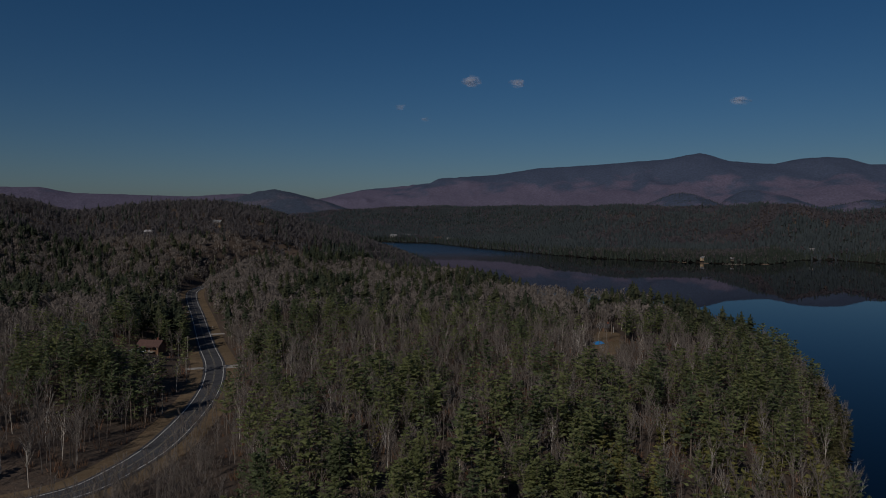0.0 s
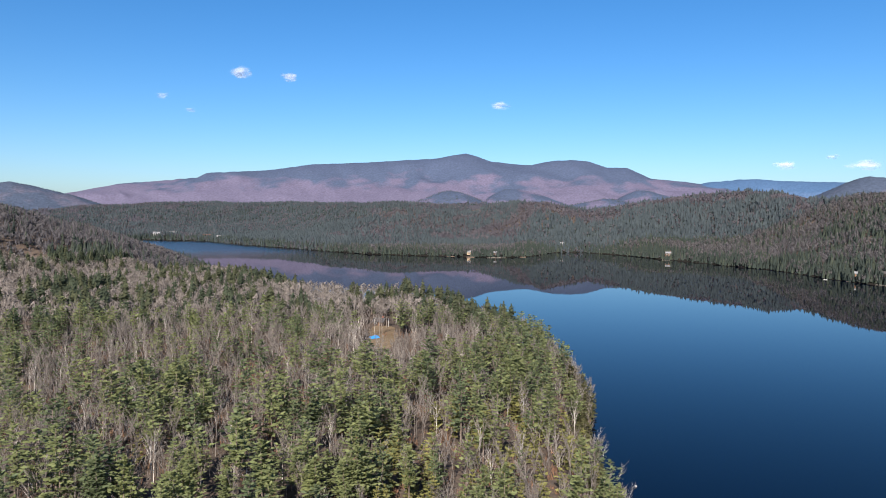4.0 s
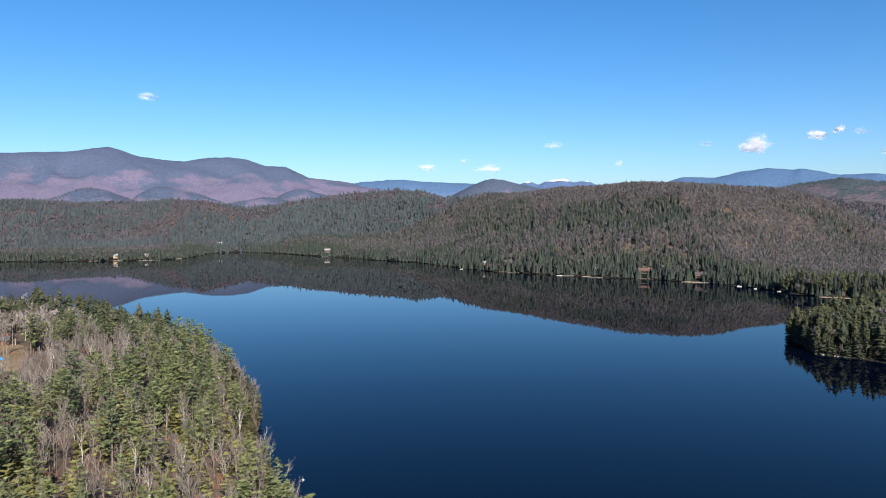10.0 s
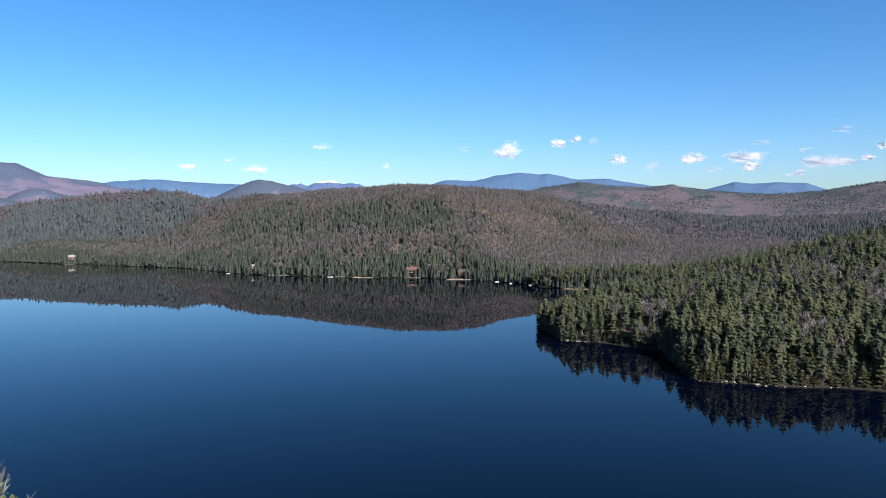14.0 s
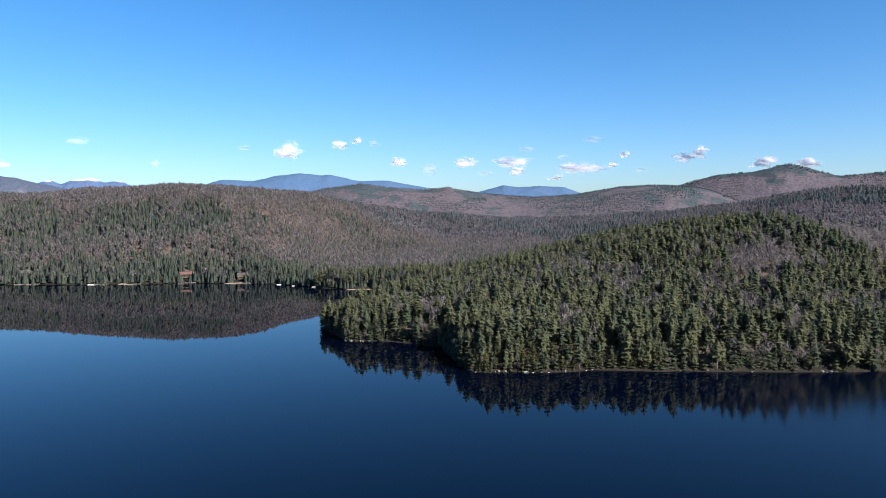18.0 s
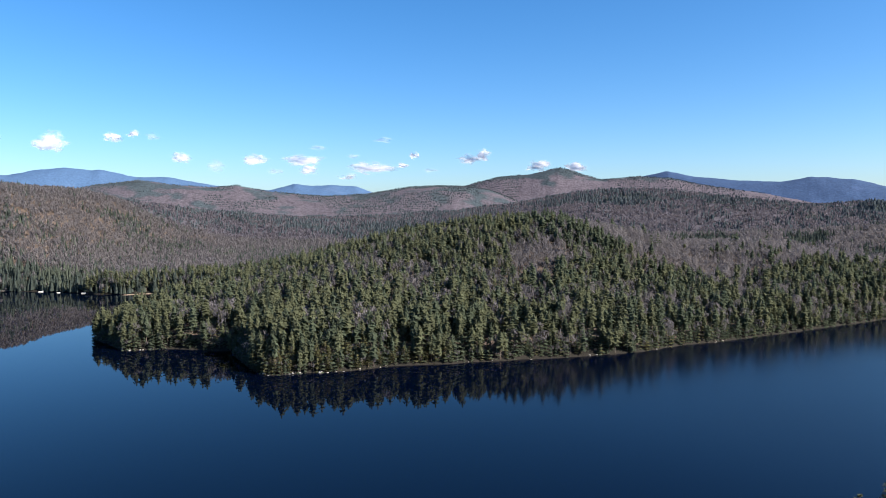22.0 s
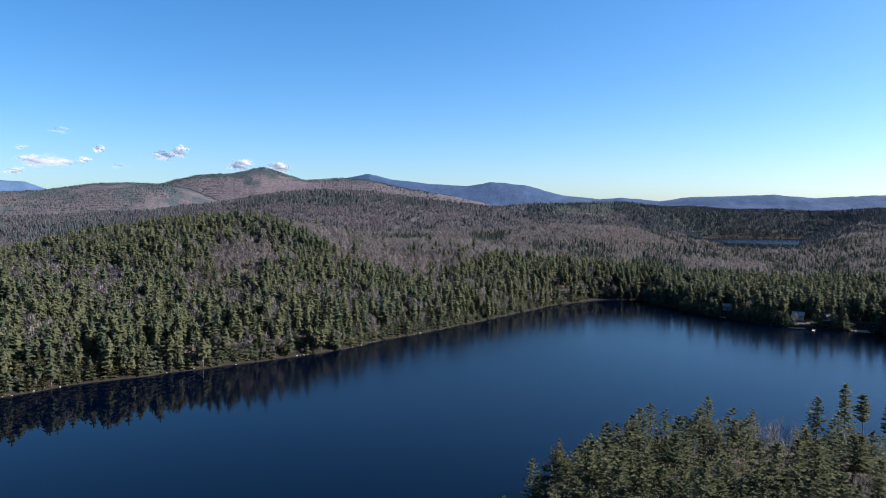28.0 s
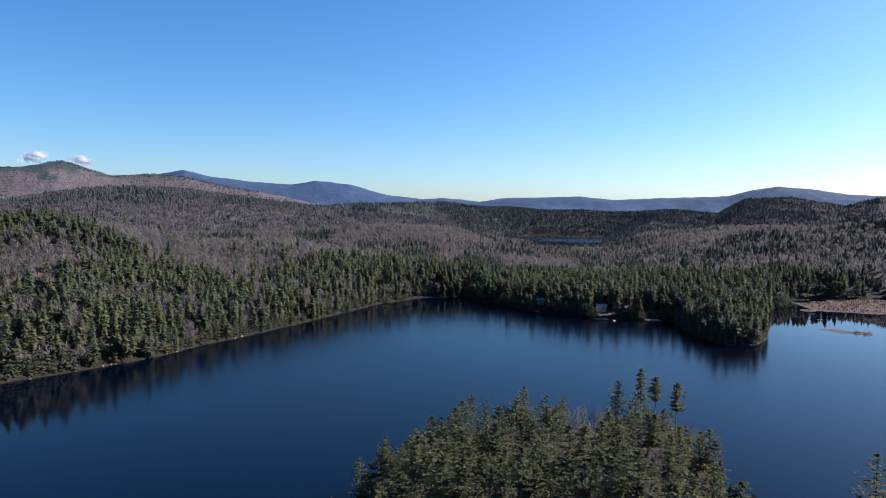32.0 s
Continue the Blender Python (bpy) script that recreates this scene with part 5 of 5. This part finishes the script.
for a, r, ln, w, t in ((22.0, 1440, 26, 3, 22), (22.7, 1444, 18, 3, 30), (49.8, 1072, 16, 3, 48), (50.6, 1066, 20, 2.5, 50), (54.8, 1020, 16, 2.2, 55), (56.9, 1000, 20, 4, 58), (60.7, 992, 22, 2.5, 60), (64.5, 962, 36, 4, 62), (35.4, 1462, 14, 2.5, 38), (27.3, 1680, 24, 4, 30), (-2.5, 2380, 40, 4, 0), (148.2, 612, 8, 2, 60)):
    dock(a, r, ln, w, t, "long pale weathered dock on posts over the water" if ln > 15 else "short wooden dock on posts over the water")
for a, r, ln, t in ((54.1, 1022, 7, 55), (46.3, 1126, 6, 10), (67.5, 930, 6, 40), (68.6, 909, 5, 20), (70.2, 890, 5, 60)):
    boat(a, r, ln, t)


def bank(az, r, length, depth, height, turn, mat, label, cat):
    """A low bare patch of bank that slopes into the water."""
    x, y = polar(az, r)
    rng = np.random.RandomState(int(az * 10) % 9999)
    nu, nv = 22, 10
    U, V = np.meshgrid(np.linspace(-1, 1, nu), np.linspace(-1, 1, nv), indexing="ij")
    n = value_noise(U * 40 + az * 7, V * 40 + r, 14, 3)
    edge = np.clip(1.15 - U ** 4 - np.abs(V) ** 3 + 0.25 * n, 0, 1)
    Z = -0.8 + (0.9 + height * (V * 0.5 + 0.5)) * edge + 0.25 * n
    v = np.stack([U * length / 2, V * depth / 2, Z], -1).reshape(-1, 3)
    ob = new("bank", raw_mesh("bank", v, grid_tris(nu, nv), [mat], None, True))
    ob.matrix_basis = Matrix.Translation((x, y, WATER_Z)) @ Matrix.Rotation(radians(-turn), 4, "Z")
    tagged(ob, label, cat, kind="structure")


for a, r, ln, dp, h, t in ((48.2, 1110, 26, 12, 1.4, 48), (50.4, 1080, 20, 8, 1.0, 50), (58.9, 1005, 20, 9, 1.2, 58), (64.2, 970, 26, 6, 0.8, 62), (56.2, 1014, 14, 7, 1.0, 57), (147.2, 624, 16, 10, 1.4, 150), (151.0, 629, 18, 10, 1.4, 150), (142.8, 660, 22, 10, 1.5, 140), (74.0, 853, 44, 5, 0.6, 70), (20.2, 1456, 20, 6, 0.9, 22), (22.3, 1454, 26, 6, 0.9, 22), (24.4, 1475, 16, 5, 0.8, 22), (18.6, 1470, 20, 4, 0.7, 15)):
    bank(a, r, ln, dp, h, t, SAND, "bare tan sandy bank between the trees and the water", "bank")


def boulders():
    """Pale stones along the waterline of the bay."""
    rng = np.random.RandomState(8)
    shapes = []
    for k in range(5):
        bm = lump(rng, (rng.uniform(0.7, 1.3), rng.uniform(0.6, 1.1), rng.uniform(0.4, 0.7)), 2)
        me = bpy.data.meshes.new("boulder")
        bm.to_mesh(me)
        bm.free()
        me.materials.append(STONE)
        shapes.append(me)
    spots = [(72.7, 510, 9), (73.4, 503, 4), (82.8, 399, 10), (84.5, 398, 10), (86.5, 399, 8), (89.0, 404, 8), (93.0, 411, 7), (97.0, 418, 7), (101, 425, 8), (105, 434, 8), (109, 451, 8), (114, 483, 8), (119, 530, 8), (157.0, 521, 5), (30.9, 258, 4), (32.5, 232, 3)]
    for a, r, n in spots:
        for k in range(n):
            x, y = polar(a + rng.normal() * 0.9, r + rng.normal() * 3.0)
            for step_in in range(14):
                z = float(ground_z(np.array([x]), np.array([y]))[0])
                if z > 0.9:
                    x, y = x * 0.9965, y * 0.9965
                elif z < -0.5:
                    x, y = x * 1.0035, y * 1.0035
                else:
                    break
            ob = new("boulder", shapes[rng.randint(5)])
            s = rng.uniform(0.35, 1.05)
            ob.matrix_basis = Matrix.LocRotScale((x, y, max(z, -0.3) + 0.1), Euler((0, 0, rng.uniform(0, 6))), Vector((s, s, s)))
            tagged(ob, "pale grey boulder at the waterline", "boulder", group="boulders along the shore")


boulders()


# ---- marsh ----
def marsh():
    az, r = np.arange(158.8, 174, 0.11), np.linspace(585, 905, 150)
    A, R = np.meshgrid(az, r, indexing="ij")
    x, y = polar(A, R)
    n = value_noise(x, y, 55, 4) * 1.2 + step(R, 640, 860) * 1.1 - 0.78 - 0.25 * step(A, 164, 172)
    z = WATER_Z + np.where(n > 0, 0.08 + np.minimum(n, 0.3), -0.3 + np.maximum(n, -0.3))
    ob = new("marsh_grass", raw_mesh("marsh_grass", np.stack([x, y, z], -1).reshape(-1, 3), grid_tris(len(az), len(r)), [MARSH], None, True))
    tagged(ob, "russet-brown marsh mats broken by shallow pools", "marsh", kind="stuff")
    rng = np.random.RandomState(4)
    k = rng.choice(np.nonzero(n.ravel() > 0.1)[0], 1500)
    v, t, m = scatter(BRUSH, x.ravel()[k], y.ravel()[k], z.ravel()[k], rng.uniform(0.3, 0.8, 1500), rng.uniform(0, 6, 1500), rng.randint(0, 2, 1500))
    tagged(new("marsh_shrubs", raw_mesh("marsh_shrubs", v, t, [RUSSET])), "low russet shrubs standing in the marsh", "shrubs", kind="stuff")
    for k in range(16):
        px, py = polar(160.2 + rng.normal() * 0.35, 775 + rng.normal() * 7)
        s = rng.uniform(0.6, 0.95)
        if k == 0:
            first = tree_thing("pine_tree", PINE_2[3], TREE_MATS[1], "dark conifer on an islet in the marsh", "conifers on the marsh islet", "crown")
            ob = first
        else:
            ob = copy_thing(first, Matrix())
        ob.matrix_basis = Matrix.LocRotScale((px, py, 0.1), Euler((0, 0, rng.uniform(0, 6))), Vector((s, s, s)))


marsh()


# ---- clearing, parked car, buoy and dead trees ----
def tarp():
    x, y, z = height_at(12.4, 395)
    nu = 16
    U, V = np.meshgrid(np.linspace(-1, 1, nu), np.linspace(-1, 1, nu), indexing="ij")
    Z = 1.5 * (1 - np.abs(V) ** 1.3) * (1 - 0.3 * U ** 4) + 0.15 * value_noise(U * 30, V * 30, 8, 2) + 0.1
    top = new("covered_pile")
    ob = new("tarpaulin", raw_mesh("tarpaulin", np.stack([U * 3.2, V * 2.2, Z], -1).reshape(-1, 3), grid_tris(nu, nu), [TARP], None, True))
    ob.parent = top
    part("stack", box(5.2, 2.6, 0.9, (0, 0, -0.1)), TIMBER, top)
    top.matrix_basis = Matrix.Translation((x, y, z)) @ Matrix.Rotation(0.5, 4, "Z")
    tagged(top, "bright blue tarpaulin over a wood pile in the clearing", "tarpaulin")
    x, y, z = height_at(13.6, 436)
    post = new("marker_post")
    part("pole", rod((0, 0, -0.3), (0, 0, 5.5), 0.16, 0.14), TRIM, post)
    post.matrix_basis = Matrix.Translation((x, y, z))
    tagged(post, "tall white post at the edge of the clearing", "post")
    x, y, _ = height_at(13.2, 408)
    bm = bmesh.new()
    az, r = np.meshgrid(np.linspace(11.9, 14.6, 26), np.linspace(366, 446, 40), indexing="ij")
    gx, gy = polar(az, r)
    n = value_noise(gx, gy, 12, 3)
    e = 1 - ((az - 13.2) / 1.2) ** 2 - ((r - 406) / 38) ** 2 + 0.4 * n
    gz = ground_z(gx, gy) + np.where(e > 0, 0.3, -0.6)
    bm.free()
    tagged(new("clearing", raw_mesh("clearing", np.stack([gx, gy, gz], -1).reshape(-1, 3), grid_tris(26, 40), [GRASS], None, True)), "small clearing of dry grass and bare soil in the woods", "clearing", kind="structure")


tarp()


def car(az, r, turn, mat, label):
    x, y, z = height_at(az, r)
    top = new("car")
    bm = bmesh.new()
    prof = [(-2.2, 0.35), (-2.25, 0.85), (-1.6, 0.95), (-1.1, 1.45), (0.6, 1.48), (1.15, 0.98), (2.1, 0.85), (2.25, 0.4)]
    l, rr = [bm.verts.new((px, -0.85, pz)) for px, pz in prof], [bm.verts.new((px, 0.85, pz)) for px, pz in prof]
    for i in range(len(prof)):
        j = (i + 1) % len(prof)
        bm.faces.new((l[i], l[j], rr[j], rr[i]))
    bm.faces.new(l[::-1])
    bm.faces.new(rr)
    part("body", bm, mat, top)
    for sgn in (-1, 1):
        part("side_window", box(1.9, 0.04, 0.36, (-0.25, sgn * 0.86, 1.0)), PANE, top)
    part("windscreen", box(0.05, 1.5, 0.5, (0.92, 0, 0.98)), PANE, top)
    for px in (-1.4, 1.4):
        for sgn in (-1, 1):
            w = part("wheel", rod((px, sgn * 0.72, 0.33), (px, sgn * 0.9, 0.33), 0.33, sides=14), RUBBER, top)
            part("rim", rod((px, sgn * 0.88, 0.33), (px, sgn * 0.92, 0.33), 0.2, sides=10), TIMBER, w)
    top.matrix_basis = Matrix.Translation((x, y, z + 0.05)) @ Matrix.Rotation(radians(turn), 4, "Z")
    tagged(top, label, "car", group="cars parked by the brown house")


car(-23.6, 380, 20, CAR_PAINT, "white car parked beside the brown house")
car(-23.1, 383, 25, CAR_PAINT, "white pickup-sized car parked beside the brown house")


def buoy():
    x, y = polar(33.5, 239)
    top = new("buoy")
    bm = bmesh.new()
    bmesh.ops.create_uvsphere(bm, u_segments=14, v_segments=9, radius=0.42)
    part("float", bm, TRIM, top)
    part("ring", rod((0, 0, 0.38), (0, 0, 0.6), 0.1, 0.08), RUBBER, top)
    top.matrix_basis = Matrix.Translation((x, y, 0.15 + WATER_Z))
    tagged(top, "small round white mooring buoy floating on the lake", "buoy")


buoy()


def dead_trees():
    rng = np.random.RandomState(21)
    for a, r, h, tilt in ((32.1, 243, 8, 0.35), (30.9, 262, 8, 0.2), (30.4, 283, 7, 0.4), (28.6, 300, 11, 0.1), (33.0, 228, 6, 0.3), (25.0, 305, 12, 0.1), (22.5, 262, 12, 0.05)):
        x, y, z = height_at(a, r)
        ob = tree_thing("dead_tree", bare_tree(rng, h, 9, 5, 0.24, 5, 1, 0.25, 0.09), [BIRCH, TWIGS], "bleached leafless tree leaning over the water", "bleached trees on the point", "crown")
        ob.matrix_basis = Matrix.LocRotScale((x, y, max(z, 0.3)), Euler((0, tilt, rng.uniform(-0.6, 0.3))), None)
    for a, r, h, b, sp in ((150.3, 272, 25, 0.52, 0.10), (151.4, 268, 23, 0.62, 0.09), (153.0, 262, 25, 0.58, 0.09), (148.6, 270, 20, 0.45, 0.16), (166.4, 224, 26, 0.1, 0.24), (167.6, 220, 24, 0.1, 0.24), (130.0, 222, 16, 0.2, 0.2), (141.2, 262, 21, 0.3, 0.19), (137.0, 250, 21, 0.3, 0.2)):
        x, y, z = height_at(a, r)
        ob = tree_thing("pine_tree", needle_tree(rng, h, 12, 6, 7, b, sp, 0.6, 0.045), TREE_MATS[0], "old pine standing above its neighbours on the headland", "tall pines on the small headland", "crown")
        ob.matrix_basis = Matrix.Translation((x, y, max(z, 0.4) - 0.3))


dead_trees()


def lone_conifers():
    rng = np.random.RandomState(44)
    for a, r, h in ((113.9, 780, 27), (113.4, 792, 22), (121.6, 1010, 24), (124.6, 1060, 22), (126.0, 1080, 23), (127.9, 1060, 22), (119.2, 905, 20)):
        x, y, z = height_at(a, r)
        ob = tree_thing("pine_tree", needle_tree(rng, h, 11, 6, 5, 0.10, 0.22, 0.8, 0.07), TREE_MATS[1], "dark spruce standing alone above the bare slope", "lone conifers on the bare slope", "crown")
        ob.matrix_basis = Matrix.Translation((x, y, z - 0.3))


lone_conifers()


def roadside_evergreens():
    """Round young evergreens and two spruces on the grass left of the road."""
    rng = np.random.RandomState(31)
    for a, r, h, sp, mat, label in ((-20.1, 372, 6.0, 0.42, 0, "round bushy young pine on the grass beside the road"), (-20.6, 345, 6.5, 0.40, 0, "round bushy young pine on the grass beside the road"),
                                    (-21.3, 402, 17, 0.22, 1, "dark spruce beside the road"), (-20.5, 428, 15, 0.28, 0, "broad green pine beside the road"), (-19.9, 470, 18, 0.2, 1, "dark spruce beside the road"), (-17.6, 560, 16, 0.24, 0, "broad green pine at the road's bend")):
        x, y, z = height_at(a, r)
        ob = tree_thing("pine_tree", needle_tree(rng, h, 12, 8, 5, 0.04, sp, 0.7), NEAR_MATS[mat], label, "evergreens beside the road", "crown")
        ob.matrix_basis = Matrix.Translation((x, y, z - 0.1))


roadside_evergreens()


# ---- clouds ----
def cloud_material(name, cover):
    """White vapour, densest in the middle of the cloud and torn to nothing at its edges."""
    m = bpy.data.materials.new(name)
    m.use_nodes = True
    nt = m.node_tree
    b = nt.nodes["Principled BSDF"]
    b.inputs["Base Color"].default_value = (0.84, 0.81, 0.86, 1)
    b.inputs["Roughness"].default_value = 1.0
    b.inputs["Specular IOR Level"].default_value = 0.0
    tc = nt.nodes.new("ShaderNodeTexCoord")
    oi = nt.nodes.new("ShaderNodeObjectInfo")
    mp = nt.nodes.new("ShaderNodeVectorMath")
    mp.operation = "MULTIPLY_ADD"
    mp.inputs[1].default_value, mp.inputs[2].default_value = (2, 2, 2), (-1, -1, -0.85)
    nt.links.new(tc.outputs["Generated"], mp.inputs[0])
    flat = nt.nodes.new("ShaderNodeVectorMath")
    flat.operation = "MULTIPLY"
    flat.inputs[1].default_value = (1, 0.0, 1)
    nt.links.new(mp.outputs[0], flat.inputs[0])
    ln = nt.nodes.new("ShaderNodeVectorMath")
    ln.operation = "LENGTH"
    nt.links.new(flat.outputs[0], ln.inputs[0])
    n = nt.nodes.new("ShaderNodeTexNoise")
    n.noise_dimensions = "4D"
    n.inputs["Scale"].default_value, n.inputs["Detail"].default_value, n.inputs["Roughness"].default_value = 1.7, 5, 0.6
    nt.links.new(flat.outputs[0], n.inputs["Vector"])
    w = nt.nodes.new("ShaderNodeMath")
    w.operation = "MULTIPLY"
    w.inputs[1].default_value = 60
    nt.links.new(oi.outputs["Random"], w.inputs[0])
    nt.links.new(w.outputs[0], n.inputs["W"])
    a = nt.nodes.new("ShaderNodeMath")
    a.operation = "MULTIPLY_ADD"
    a.inputs[1].default_value, a.inputs[2].default_value = 2.2, -0.42
    nt.links.new(n.outputs[0], a.inputs[0])
    s = nt.nodes.new("ShaderNodeMath")
    s.operation = "SUBTRACT"
    nt.links.new(a.outputs[0], s.inputs[0])
    nt.links.new(ln.outputs["Value"], s.inputs[1])
    mr = nt.nodes.new("ShaderNodeMapRange")
    mr.interpolation_type = "SMOOTHSTEP"
    mr.inputs[1].default_value, mr.inputs[2].default_value, mr.inputs[4].default_value = -0.12, 0.6, cover
    nt.links.new(s.outputs[0], mr.inputs[0])
    glow = nt.nodes.new("ShaderNodeBsdfTranslucent")
    glow.inputs["Color"].default_value = (0.86, 0.84, 0.88, 1)
    body = nt.nodes.new("ShaderNodeMixShader")
    body.inputs[0].default_value = 0.55
    nt.links.new(b.outputs[0], body.inputs[1])
    nt.links.new(glow.outputs[0], body.inputs[2])
    clear = nt.nodes.new("ShaderNodeBsdfTransparent")
    mixed = nt.nodes.new("ShaderNodeMixShader")
    nt.links.new(mr.outputs[0], mixed.inputs[0])
    nt.links.new(clear.outputs[0], mixed.inputs[1])
    nt.links.new(body.outputs[0], mixed.inputs[2])
    nt.links.new(mixed.outputs[0], nt.nodes["Material Output"].inputs["Surface"])
    return m


CLOUD_THICK, CLOUD_THIN = cloud_material("cumulus", 0.72), cloud_material("wispy_cloud", 0.22)
CLOUD_SOFT = cloud_material("soft_cloud", 0.36)
CLOUD_R = 4850.0


def cloud(az, tangent, wide, tall, thick, seed):
    """A small fair-weather cloud, heaped above and flatter below. Sizes in thousandths of the distance."""
    rng = np.random.RandomState(seed)
    w, h = wide * CLOUD_R / 1000 * 1.25, tall * CLOUD_R / 1000 * 1.25
    x, y = polar(az, CLOUD_R)
    bm = lump(rng, (w / 2, min(w, 90) / 2.2, h / 2), 4, 0.35)
    for v in bm.verts:
        if v.co.z < 0:
            v.co.z *= 0.7
        v.co += Vector((0, 0, 0.10 * h * noise.noise(v.co * (5.0 / w) + Vector((seed, 0, 0)))))
    for f in bm.faces:
        f.smooth = True
    me = bpy.data.meshes.new("cloud")
    bm.to_mesh(me)
    bm.free()
    me.materials.append((CLOUD_THIN, CLOUD_THICK, CLOUD_SOFT)[thick])
    ob = new("cloud", me)
    ob.matrix_basis = Matrix.Translation((x, y, EYE_Z + tangent * CLOUD_R)) @ Matrix.Rotation(radians(-az), 4, "Z")
    tagged(ob, "small white fair-weather cloud low in the sky" if thick else "thin wisp of pale cloud in the blue sky", "cloud", group="clouds", kind="structure")


SKY_CLOUDS = [(2.2, 0.187, 28, 20, 2), (5.9, 0.1835, 22, 12, 2), (-3.4, 0.150, 16, 8, 0), (-1.5, 0.134, 14, 6, 0), (22.4, 0.1487, 30, 11, 2), (43.6, 0.0628, 26, 12, 2), (48.5, 0.0605, 46, 15, 2), (53.6, 0.0928, 28, 12, 0), (46.4, 0.0724, 16, 7, 0),
              (68.3, 0.0882, 42, 26, 1), (72.4, 0.0965, 26, 15, 1), (73.8, 0.1016, 13, 12, 1), (75.0, 0.099, 18, 10, 0), (77.0, 0.0734, 26, 16, 1), (79.4, 0.0619, 28, 15, 0), (82.4, 0.0714, 34, 16, 1), (86.1, 0.0704, 50, 18, 1), (86.4, 0.059, 26, 14, 1)]
SKY_CLOUDS += [(91.5, 0.0626, 66, 22, 1), (92.4, 0.1006, 26, 8, 0), (99.2, 0.0750, 34, 18, 1), (100.3, 0.0800, 24, 17, 1), (104.7, 0.0635, 34, 20, 1), (107.5, 0.0625, 30, 18, 1), (94.9, 0.0796, 14, 12, 1), (93.9, 0.0660, 16, 10, 1), (87.2, 0.0891, 22, 7, 0), (84.0, 0.056, 22, 10, 0), (89.6, 0.0505, 28, 9, 1), (96.2, 0.0590, 20, 7, 0), (65.0, 0.090, 22, 7, 0), (58.6, 0.066, 12, 10, 0), (108.2, 0.0600, 14, 12, 0), (90.0, 0.078, 16, 6, 0)]
for _i, row in enumerate(SKY_CLOUDS):
    cloud(*row, 100 + _i)
